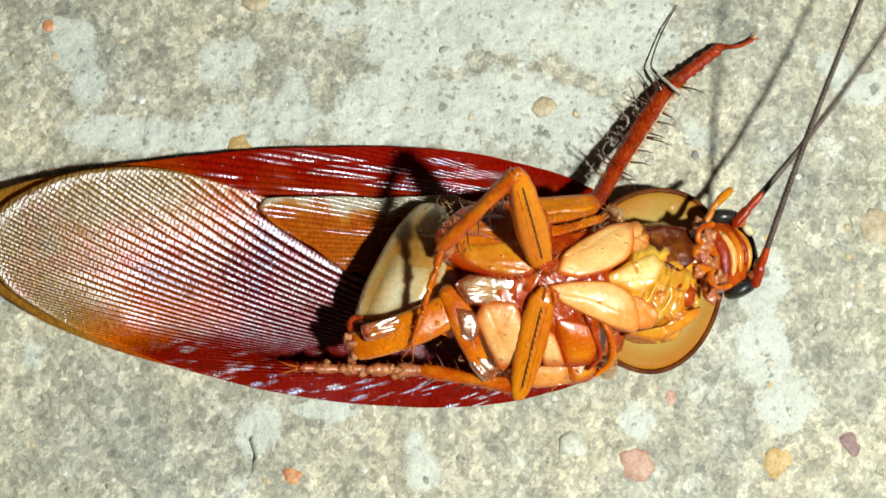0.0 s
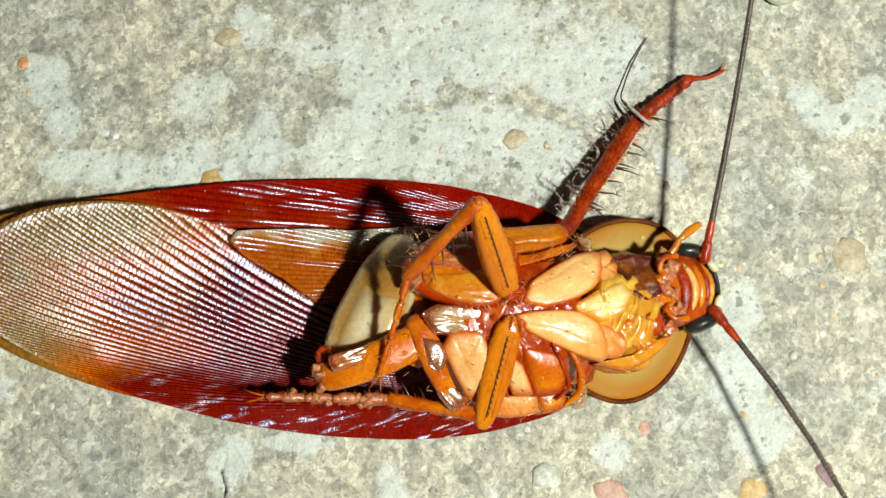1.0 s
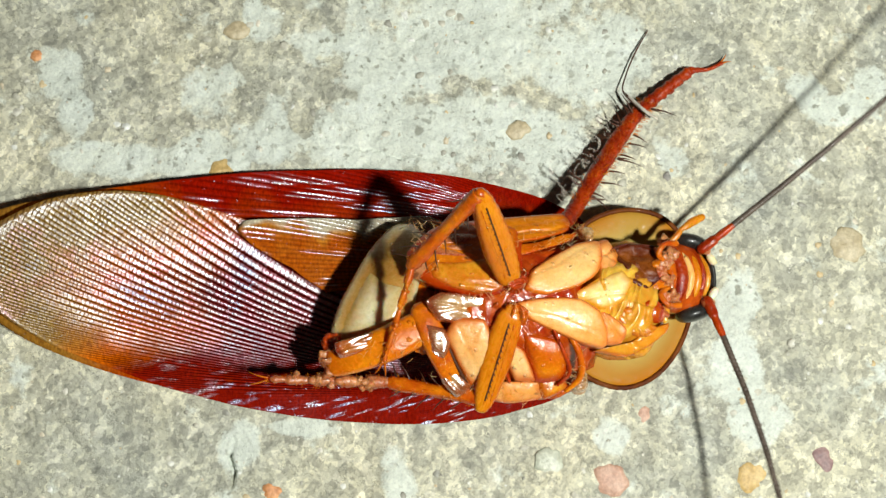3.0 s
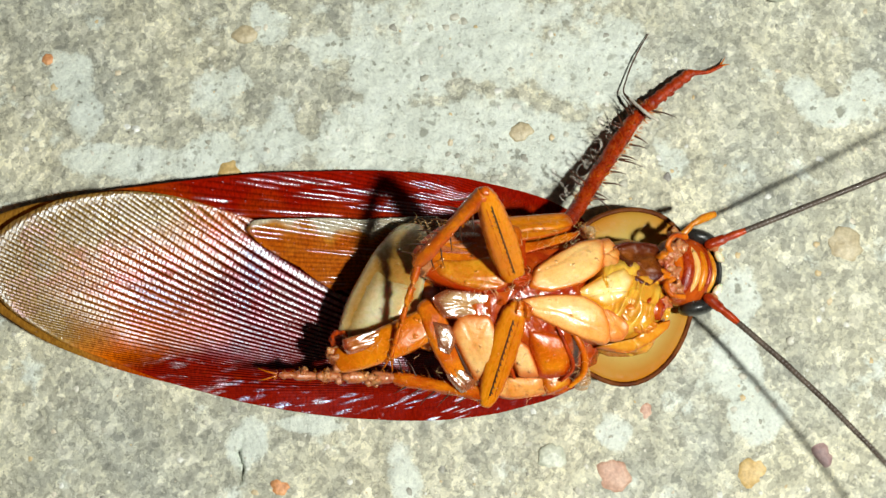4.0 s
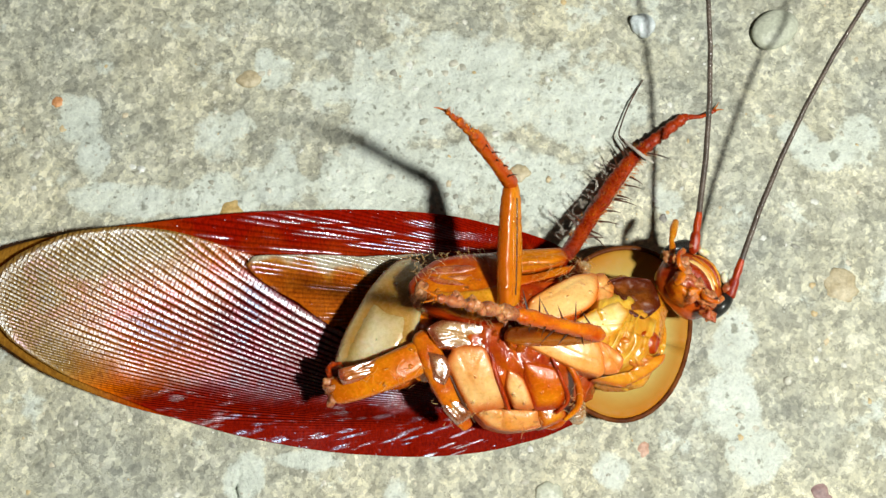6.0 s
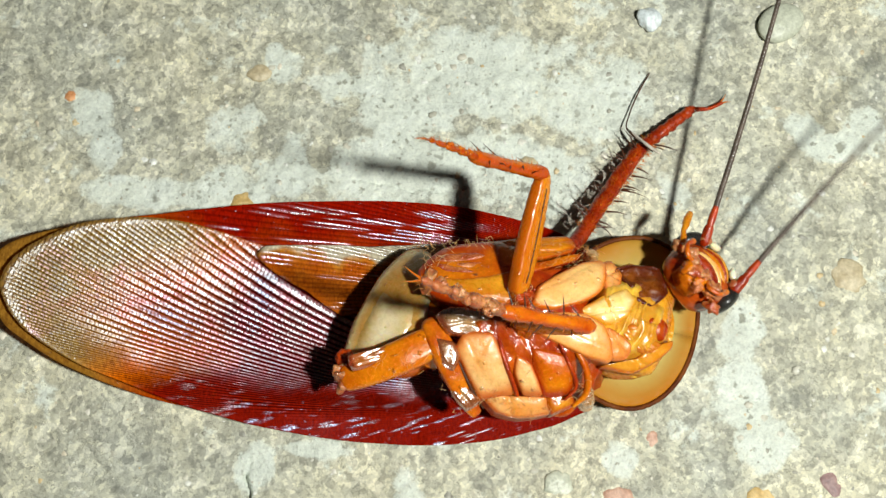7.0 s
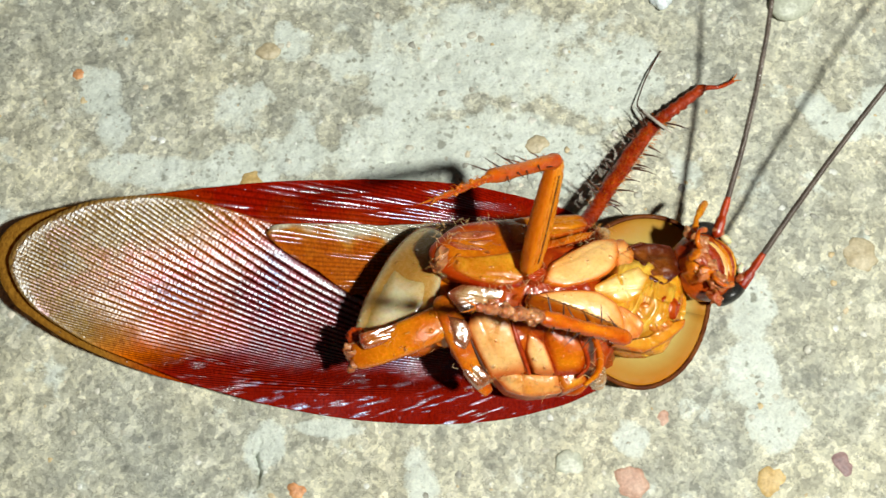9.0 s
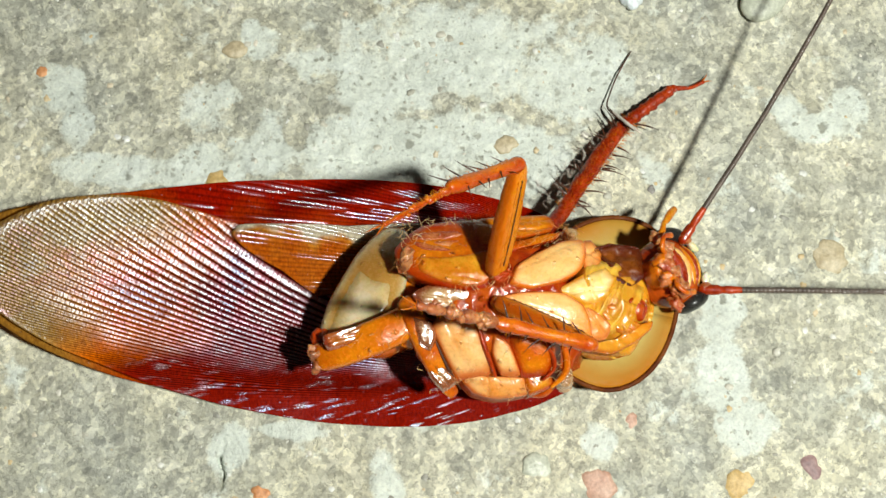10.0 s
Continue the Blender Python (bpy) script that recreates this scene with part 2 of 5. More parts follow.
M_RUST = chitin("rust_cuticle", (0.42, 0.045, 0.001), (0.68, 0.19, 0.004), 0.2, 700, 6000, 0.6, coat=0.25, flesh=0.2, spec=0.2, sparkle=1.0)
M_EYE = chitin("black_eye", (0.01, 0.01, 0.01), (0.03, 0.03, 0.027), 0.3, 900, 9000, 0.2)
M_SPINE = chitin("dark_spine", (0.03, 0.012, 0.006), (0.1, 0.03, 0.012), 0.35)
M_FLAG = chitin("antenna_grey_brown", (0.05, 0.038, 0.03), (0.13, 0.1, 0.08), 0.35, 900, 6000, 0.3)
M_HAIR = chitin("grey_fibre", (0.45, 0.42, 0.36), (0.7, 0.66, 0.58), 0.6)
M_DEEP = chitin("deep_brown_cuticle", (0.09, 0.014, 0.002), (0.26, 0.07, 0.006), 0.3, 900, 5000, 0.9, coat=0.1, sparkle=1.0)
M_WET = chitin("wet_silvery_skin", (0.3, 0.1, 0.015), (0.56, 0.34, 0.13), 0.24, 700, 2400, 0.9, 0, 0, 1.0, speckle=0.3, rim=(0.22, 0.03, 0.003), spec=0.8, ior=2.3)
M_FROST = chitin("frosted_cuticle", (0.36, 0.04, 0.006), (0.62, 0.22, 0.06), 0.24, 1400, 9000, 0.9, spec=0.5, sparkle=1.0)
M_PEACH = chitin("peach_cuticle", (0.72, 0.26, 0.04), (0.87, 0.57, 0.235), 0.3, 300, 4600, 0.45, 0.05, 0, 0.2, speckle=0.27, flesh=0.25, rim=(0.56, 0.1, 0.004), spec=0.2, sparkle=0.9)
M_PINK = chitin("pink_cuticle", (0.34, 0.07, 0.018), (0.6, 0.26, 0.1), 0.28, 800, 4000, 0.9, 0.05, 0, 0.2, speckle=0.5, flesh=0.3, spec=0.3, sparkle=1.0)
M_SKIN = chitin("rust_skin", (0.3, 0.02, 0.001), (0.58, 0.11, 0.003), 0.2, 600, 3000, 0.7, 0, 0, 0.35, speckle=0.4, flesh=0.2, rim=(0.2, 0.007, 0.001), spec=0.25, sparkle=1.0)
M_MILK = chitin("milky_cuticle", (0.7, 0.58, 0.32), (0.85, 0.81, 0.62), 0.26, 330, 4000, 0.25, 0.08, 0, 0.5, speckle=0.12, flesh=0.4, rim=(0.5, 0.3, 0.08), spec=0.3, sparkle=0.3)
M_GLOSS = chitin("glossy_orange", (0.36, 0.06, 0.002), (0.6, 0.2, 0.012), 0.22, 700, 2400, 0.7, 0, 0, 1.0, speckle=0.3, rim=(0.3, 0.03, 0.002), spec=0.9, ior=2.3)
M_RIM = chitin("dark_rim", (0.07, 0.015, 0.003), (0.16, 0.045, 0.006), 0.5, coat=0, spec=0.05, sparkle=0.1)
M_SHIELD = chitin("shield_amber", (0.45, 0.35, 0.07), (0.55, 0.47, 0.15), 0.5, 260, 4000, 0.1, 0.1, 0.1, 0, speckle=0.12, rim=(0.46, 0.165, 0.006), spec=0.06, sparkle=0.05)
M_LEMON = chitin("lemon_membrane", (0.92, 0.6, 0.1), (0.97, 0.86, 0.45), 0.24, 500, 2500, 0.5, 0.1, 0, 0.4, speckle=0.15, flesh=0.2, rim=(0.7, 0.3, 0.015), spec=0.3, sparkle=0.8)
M_SHIN = chitin("dark_red_cuticle", (0.18, 0.007, 0.0006), (0.42, 0.045, 0.002), 0.26, 700, 4600, 0.9, 0, 0, 0.06, speckle=0.5, flesh=0.1, spec=0.18, sparkle=1.0)
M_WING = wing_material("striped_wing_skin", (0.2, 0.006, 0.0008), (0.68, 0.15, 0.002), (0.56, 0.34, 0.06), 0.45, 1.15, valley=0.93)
M_WING_DARK = wing_material("dark_wing_skin", (0.27, 0.006, 0.0004), (0.47, 0.065, 0.001), (0.45, 0.22, 0.03), 0.45, 1.0, 0.35, 0.4, (0.2, 0.27))
M_FOLD = wing_material("golden_fold_skin", (0.42, 0.085, 0.003), (0.52, 0.2, 0.02), (0.6, 0.54, 0.4), 0.15, 1.2, 0.3, 0.35, (0.2, 0.3))
M_LEG = chitin("orange_red_cuticle", (0.44, 0.045, 0.001), (0.72, 0.2, 0.004), 0.2, 600, 4600, 0.7, 0, 0, 0.2, speckle=0.4, flesh=0.2, spec=0.25, rim=(0.4, 0.035, 0.001), sparkle=1.0)
M_FEMUR = chitin("femur_orange", (0.58, 0.145, 0.002), (0.74, 0.265, 0.007), 0.26, 350, 5000, 0.3, 0.08, 0, 0.2, (0.4, 1, 1), speckle=0.25, flesh=0.3, rim=(0.4, 0.06, 0.002), sparkle=0.4)
M_GROUND = ground_material()
M_GRAIN = grain_material()


# ---- mesh helpers, in millimetres ----
HOME = Vector((6.0, 6.5, 0.0))


def mesh_ob(name, verts, faces, material, parent=None, label="", shift=None, smooth=True):
    """Links a mesh given in millimetres. Parts of the insect are taken relative to its home point unless shift says otherwise."""
    me = bpy.data.meshes.new(name)
    off = np.array(shift if shift is not None else (HOME if parent else (0, 0, 0)), float)
    me.from_pydata(((np.asarray(verts, float) - off) * MM).tolist(), [], faces)
    me.polygons.foreach_set("use_smooth", [smooth] * len(me.polygons))
    me.materials.append(material)
    ob = new(name, me)
    if parent:
        ob.parent = parent
    if label:
        tagged(ob, label)
    return ob


def join(*pieces):
    vs, fs = [], []
    for v, f in pieces:
        n = len(vs)
        vs += [tuple(p) for p in v]
        fs += [tuple(i + n for i in q) for q in f]
    return vs, fs


def loft(pts, n=16, steps=5, up=(0, 0, 1), rough=0.0, power=2.0, seed=0):
    """A rounded limb along points (x, y, z, half width, half height), closed with rounded ends."""
    q = np.array(pts, float)
    rng = np.random.default_rng(seed)
    fine = []
    for i in range(len(q) - 1):
        a, b, c, d = q[max(i - 1, 0)], q[i], q[i + 1], q[min(i + 2, len(q) - 1)]
        for k in range(steps):
            t = k / steps
            fine.append(0.5 * (2 * b + (c - a) * t + (2 * a - 5 * b + 4 * c - d) * t * t + (3 * b - a - 3 * c + d) * t**3))
    fine.append(q[-1])
    fine = np.array(fine)
    tan = np.gradient(fine[:, :3], axis=0)
    tan /= np.linalg.norm(tan, axis=1)[:, None]
    rings = []
    for k in (0.995, 0.9, 0.65, 0.3):
        rings.append((fine[0, :3] - tan[0] * fine[0, 3:].min() * k, tan[0], fine[0, 3:] * math.sqrt(1 - k * k)))
    rings += [(f[:3], t, f[3:]) for f, t in zip(fine, tan)]
    for k in (0.3, 0.65, 0.9, 0.995):
        rings.append((fine[-1, :3] + tan[-1] * fine[-1, 3:].min() * k, tan[-1], fine[-1, 3:] * math.sqrt(1 - k * k)))
    verts = []
    for c, t, (w, h) in rings:
        side = np.cross(t, up)
        side /= max(np.linalg.norm(side), 1e-6)
        top = np.cross(side, t)
        for j in range(n):
            a = 2 * math.pi * j / n
            ca, sa = math.cos(a), math.sin(a)
            ca, sa = math.copysign(abs(ca) ** (2 / power), ca), math.copysign(abs(sa) ** (2 / power), sa)
            g = 1 + rough * rng.uniform(-1, 1)
            verts.append(c + side * w * ca * g + top * h * sa * g)
    faces = []
    for i in range(len(rings) - 1):
        for j in range(n):
            k = (j + 1) % n
            faces.append((i * n + j, i * n + k, (i + 1) * n + k, (i + 1) * n + j))
    faces.append(tuple(range(n))[::-1])
    faces.append(tuple((len(rings) - 1) * n + j for j in range(n)))
    return verts, faces


def blob(c, r, turn=0.0, power=2.0, nu=28, nv=16, tilt=0.0, wob=0.0, seed=1):
    """A rounded body: centre, half sizes, turn about the upright axis and tilt (degrees), squareness, unevenness."""
    m = Matrix.Rotation(radians(turn), 3, "Z") @ Matrix.Rotation(radians(tilt), 3, "Y")
    off = Vector((seed * 7.3, seed * 3.1, 0))
    freq = 0.9 if max(r) > 1.2 else 1.9 / max(r)
    vs, fs = [], []
    s = lambda v: math.copysign(abs(v) ** (2 / power), v)
    for i in range(nv + 1):
        b = math.pi * (i / nv - 0.5)
        for j in range(nu):
            a = 2 * math.pi * j / nu
            p = Vector((r[0] * s(math.cos(b)) * s(math.cos(a)), r[1] * s(math.cos(b)) * s(math.sin(a)), r[2] * s(math.sin(b))))
            if wob:
                p *= 1 + wob * noise.noise(p * freq + off)
            vs.append(tuple(Vector(c) + m @ p))
    for i in range(nv):
        for j in range(nu):
            k = (j + 1) % nu
            fs.append((i * nu + j, i * nu + k, (i + 1) * nu + k, (i + 1) * nu + j))
    return vs, fs


def sheet_faces(vs, nv, nu):
    """Faces of two stacked grids of (nv + 1) x (nu + 1) points, joined along the rim."""
    w, n = nu + 1, (nv + 1) * (nu + 1)
    fs = []
    for i in range(nv):
        for j in range(nu):
            q = (i * w + j, i * w + j + 1, (i + 1) * w + j + 1, (i + 1) * w + j)
            fs += [q, tuple(x + n for x in q[::-1])]
    rim = [j for j in range(nu)] + [i * w + nu for i in range(nv)] + [nv * w + j for j in range(nu, 0, -1)] + [i * w for i in range(nv, 0, -1)]
    for a, b in zip(rim, rim[1:] + rim[:1]):
        fs.append((a, a + n, b + n, b))
    return vs, fs


def closed_curve(outline, n):
    q = np.array(outline, float)
    m = len(q)
    if sum(q[i][0] * q[(i + 1) % m][1] - q[(i + 1) % m][0] * q[i][1] for i in range(m)) < 0:
        q = q[::-1]
    out = []
    for k in range(n):
        u = k / n * m
        i, t = int(u), u - int(u)
        a, b, c, d = q[i - 1], q[i % m], q[(i + 1) % m], q[(i + 2) % m]
        round_off = 0.5 * (2 * b + (c - a) * t + (2 * a - 5 * b + 4 * c - d) * t * t + (3 * b - a - 3 * c + d) * t**3)
        out.append(0.45 * round_off + 0.55 * (b + (c - b) * t))
    return np.array(out)


def plate(outline, z, h, depth=1.5, tilt=(0.0, 0.0), wob=0.0, n=52, rings=12, flat=7.0, grow=1.05):
    """A hard plate with rounded shoulders over a smooth outline: rim level, rise, skirt below the rim, slope, unevenness."""
    c = closed_curve(outline, n)
    mid = c.mean(0)
    vs, fs = [], []
    levels = [(1.0, -depth), (1.0, -0.25 * depth)] + [(1 - (k / rings) ** 1.5, None) for k in range(rings)]
    for s, low in levels:
        for p in c:
            d = (p - mid) * s * grow
            lift = low if low is not None else 0.55 * h * (math.sqrt(max(0.0, 1 - s**flat)) + 0.5 * (1 - s * s))
            x, y = mid + d
            if wob and low is None:
                lift += wob * (noise.noise(Vector((x, y, z)) * 1.3) + 0.5 * noise.noise(Vector((x, y, z)) * 3.1)) * min(1, (1 - s) * 4)
            vs.append((x, y, z + lift + tilt[0] * d[0] + tilt[1] * d[1]))
    for i in range(len(levels) - 1):
        for j in range(n):
            k = (j + 1) % n
            fs.append((i * n + j, i * n + k, (i + 1) * n + k, (i + 1) * n + j))
    fs.append(tuple(range(n))[::-1])
    fs.append(tuple((len(levels) - 1) * n + j for j in range(n)))
    return vs, fs


def spike(base, tip, r):
    b, t = Vector(base), Vector(tip)
    d = (t - b).normalized()
    s = d.orthogonal().normalized()
    u = d.cross(s)
    mid = b.lerp(t, 0.55) + s * 0.05 * (t - b).length
    vs = []
    for c, k in ((b, 1.0), (mid, 0.6), (t, 0.12)):
        vs += [tuple(c + (s * math.cos(a) + u * math.sin(a)) * r * k) for a in (0, 1.257, 2.513, 3.77, 5.027)]
    fs = [(i * 5 + j, i * 5 + (j + 1) % 5, (i + 1) * 5 + (j + 1) % 5, (i + 1) * 5 + j) for i in range(2) for j in range(5)]
    return vs, fs + [(10, 11, 12, 13, 14)]


def smooth(a, b, x):
    x = np.clip((np.asarray(x, float) - a) / (b - a), 0, 1)
    return x * x * (3 - 2 * x)


def cloud(x, y, cell, seed, octaves=3):
    """Fractal value noise on arrays, 0 to 1."""
    total, amp, norm = 0.0, 1.0, 0.0
    for o in range(octaves):
        rng = np.random.default_rng(seed + o)
        tab = rng.random((64, 64))
        u, v = np.asarray(x) / cell * 2**o + 1000, np.asarray(y) / cell * 2**o + 1000
        i, j = np.floor(u).astype(int), np.floor(v).astype(int)
        fu, fv = u - i, v - j
        fu, fv = fu * fu * (3 - 2 * fu), fv * fv * (3 - 2 * fv)
        g = lambda a, b: tab[a % 64, b % 64]
        total = total + amp * ((g(i, j) * (1 - fu) + g(i + 1, j) * fu) * (1 - fv) + (g(i, j + 1) * (1 - fu) + g(i + 1, j + 1) * fu) * fv)
        norm += amp
        amp *= 0.5
    return total / norm


def float_attr(ob, name, values):
    ob.data.attributes.new(name, "FLOAT", "POINT").data.foreach_set("value", np.asarray(values, np.float32))


# ---- the ground: one sheet, fine under the insect, reaching far away ----
PATCHES = [
    (2.3, 22.6, 5.4, 3.4), (8.8, 23.8, 7.0, 3.0), (14.6, 22.1, 3.3, 4.2), (0.2, 17.0, 6.8, 2.2), (6.6, 17.1, 6.8, 2.2), (11.6, 16.8, 2.9, 2.2),
    (-8.5, 19.4, 2.1, 1.6), (-5.6, 24.2, 1.2, 1.3), (-17.7, 20.6, 1.2, 1.6), (-16.7, 18.0, 1.0, 1.3), (-13.4, 15.3, 4.5, 1.0), (-8.9, 15.4, 2.4, 1.4),
    (-4.7, 16.6, 2.8, 1.4), (28.7, 20.5, 1.3, 1.1), (32.8, 20.2, 1.7, 1.9), (30.5, 19.0, 1.5, 0.9), (20.1, 15.5, 0.9, 0.9), (23.7, 6.5, 1.6, 1.4),
    (23.9, 2.6, 1.4, 2.1), (24.9, -0.5, 1.8, 1.7), (15.9, -1.6, 1.1, 1.1), (-6.4, -1.9, 1.2, 1.5), (-3.1, -0.9, 2.0, 0.5), (2.9, -4.3, 1.0, 1.2),
]
BARE = [(-3.8, 20.3, 1.2, 2.0), (-1.6, 21.3, 1.3, 1.4), (-4.2, 25.6, 1.6, 0.9), (6.3, 20.4, 1.1, 0.5), (-3.2, 17.8, 0.8, 0.9)]


def ground_height(x, y):
    h = 0.5 * (cloud(x, y, 9.0, 11) - 0.5) + 0.3 * (cloud(x, y, 2.2, 21) - 0.5) + 0.2 * (cloud(x, y, 0.6, 31, 2) - 0.5)
    crack = np.exp(-((x + 6.87 - 0.1 * np.sin(y * 2.9) - 0.3 * (cloud(y, y, 0.5, 71, 2) - 0.5)) / 0.09) ** 2) * smooth(-4.9, -3.9, y) * (1 - 0.8 * smooth(-2.6, -2.3, y) - 0.2 * smooth(-1.6, -1.2, y))
    seam = np.exp(-((y - 16.3 + 0.15 * (x + 1) - 0.7 * (cloud(x, x, 1.2, 81, 3) - 0.5)) / 0.07) ** 2) * smooth(-1.2, -0.6, x) * (1 - smooth(4.4, 5.2, x))
    return h - 0.25 - 0.9 * crack - 0.22 * seam


def build_ground():
    def axis(lo, hi, step):
        core = np.arange(lo, hi + step / 2, step)
        far = np.array([1.5, 4, 9, 20, 50, 120, 400, 1500, 6000, 25000, 100000])
        return np.concatenate([(lo - far)[::-1], core, hi + far])
    gx, gy = axis(-28, 38, 0.12), axis(-11, 34, 0.12)
    x, y = np.meshgrid(gx, gy)
    near = (x > -32) & (x < 42) & (y > -15) & (y < 38)
    z = np.where(near, ground_height(x, y), -0.25)
    ny, nx = x.shape
    idx = np.arange(nx * ny).reshape(ny, nx)
    faces = np.stack([idx[:-1, :-1], idx[:-1, 1:], idx[1:, 1:], idx[1:, :-1]], -1).reshape(-1, 4).tolist()
    ob = mesh_ob("ground", np.stack([x, y, z], -1).reshape(-1, 3), faces, M_GROUND)
    chalk = np.zeros_like(x)
    for px, py, rx, ry in PATCHES:
        chalk = np.maximum(chalk, np.exp(-0.6 * (((x - px) / rx) ** 2 + ((y - py) / ry) ** 2) ** 2))
    for px, py, rx, ry in BARE:
        chalk = chalk * (1 - 0.9 * np.exp(-(((x - px) / rx) ** 2 + ((y - py) / ry) ** 2) ** 2))
    chalk = 0.42 * chalk + 0.75 * (cloud(x, y, 2.4, 41, 5) - 0.5) + 0.15
    float_attr(ob, "chalk", chalk.ravel())
    tagged(ob, "rough old concrete with chalky patches and sand grains", "ground", "", "structure")


build_ground()


def build_grains():
    rng = np.random.default_rng(5)
    parts = []
    for _ in range(1900):
        x, y = rng.uniform(-27, 37), rng.uniform(-9, 32)
        r = 0.07 + 0.26 * rng.random() ** 4
        z = float(ground_height(np.array(x), np.array(y)))
        parts.append(blob((x, y, z - r * 0.25), (r * rng.uniform(0.8, 1.3), r * rng.uniform(0.7, 1.1), r * 0.42), rng.uniform(0, 180), 2.3, 7, 5, wob=0.5, seed=_ % 97))
    ob = mesh_ob("sand_grains", *join(*parts), M_GRAIN)
    tagged(ob, "pale and brown sand grains bedded in concrete", "sand grains", "", "stuff")


build_grains()


def stone(x, y, rx, ry, rz, turn, material, label, seed, sink=0.47, power=2.2, wob=0.3):
    z = float(ground_height(np.array(x), np.array(y)))
    if sink > 0.3:
        rz, sink = rz * 0.6, sink + 0.27
    v, f = blob((0, 0, 0), (rx, ry, rz), 0, power, 24, 12, wob=wob, seed=seed)
    ob = mesh_ob("pebble", v, f, material)
    ob.matrix_world = pose(x * MM, y * MM, (z + rz * (1 - 2 * sink)) * MM, 0, 0, turn)
    tagged(ob, label, "pebble", "pebbles in the concrete")


S_WHITE = stone_material("white_stone", (0.6, 0.68, 0.7), (0.75, 0.8, 0.8), 0.3)
S_GREEN = stone_material("pale_stone", (0.45, 0.47, 0.37), (0.55, 0.57, 0.46), 0.35)
S_ORANGE = stone_material("orange_stone", (0.55, 0.22, 0.08), (0.7, 0.36, 0.16))
S_PINK = stone_material("pink_stone", (0.46, 0.25, 0.17), (0.6, 0.4, 0.3))
S_YELLOW = stone_material("yellow_stone", (0.5, 0.32, 0.1), (0.65, 0.48, 0.22))
S_TAN = stone_material("tan_stone", (0.42, 0.34, 0.2), (0.54, 0.47, 0.32))
S_GREY = stone_material("grey_stone", (0.18, 0.17, 0.15), (0.3, 0.28, 0.25))
S_PLUM = stone_material("plum_stone", (0.22, 0.13, 0.13), (0.34, 0.22, 0.2))
stone(18.6, 27.8, 0.75, 0.8, 0.45, 20, S_WHITE, "small white bluish pebble lying on concrete", 3, 0.2)
stone(27.5, 27.7, 1.75, 1.25, 0.6, 35, S_GREEN, "smooth pale grey-green oval pebble on concrete", 4, 0.15, 2.0, 0.06)
stone(-7.9, 14.6, 0.8, 0.7, 0.5, 10, S_YELLOW, "yellow-orange pebble bedded beside the wing", 5)
stone(17.8, -0.1, 0.5, 0.5, 0.3, 0, S_PINK, "small pink-red stone bedded in concrete", 6)
stone(15.7, -4.0, 1.0, 1.1, 0.4, 30, S_PINK, "rounded salmon-pink stone bedded in concrete", 7)
stone(24.4, -3.8, 1.1, 0.9, 0.4, 60, S_YELLOW, "pale yellow stone bedded in concrete", 8)
stone(31.0, 10.4, 1.1, 1.1, 0.35, 0, S_TAN, "round tan stone bedded in concrete", 9, 0.42)
stone(-4.5, -4.7, 0.6, 0.5, 0.35, 0, S_ORANGE, "small orange stone bedded in concrete", 10)
stone(29.0, -2.8, 0.9, 0.7, 0.35, 120, S_PLUM, "dull plum-brown stone bedded in concrete", 11)
stone(10.2, 17.4, 0.8, 0.55, 0.3, 25, S_TAN, "flat tan stone bedded in concrete", 12, 0.42)
stone(12.0, -3.0, 0.9, 0.9, 0.35, 0, S_GREEN, "pale grey stone bedded in concrete", 13, 0.42)
stone(-7.2, 23.4, 0.8, 0.6, 0.3, 15, S_TAN, "flat beige stone bedded in concrete", 14, 0.4)
stone(-19.3, 21.5, 0.35, 0.35, 0.22, 0, S_ORANGE, "tiny orange stone bedded in concrete", 15)
stone(19.6, 14.6, 0.25, 0.3, 0.2, 0, S_GREY, "small blue-grey stone bedded in concrete", 18, 0.42)

# ---- the insect ----
roach = new("cockroach")
roach.location = HOME * MM
tagged(roach, "red-brown cockroach lying on its back on concrete, moving legs and antennae", "cockroach")


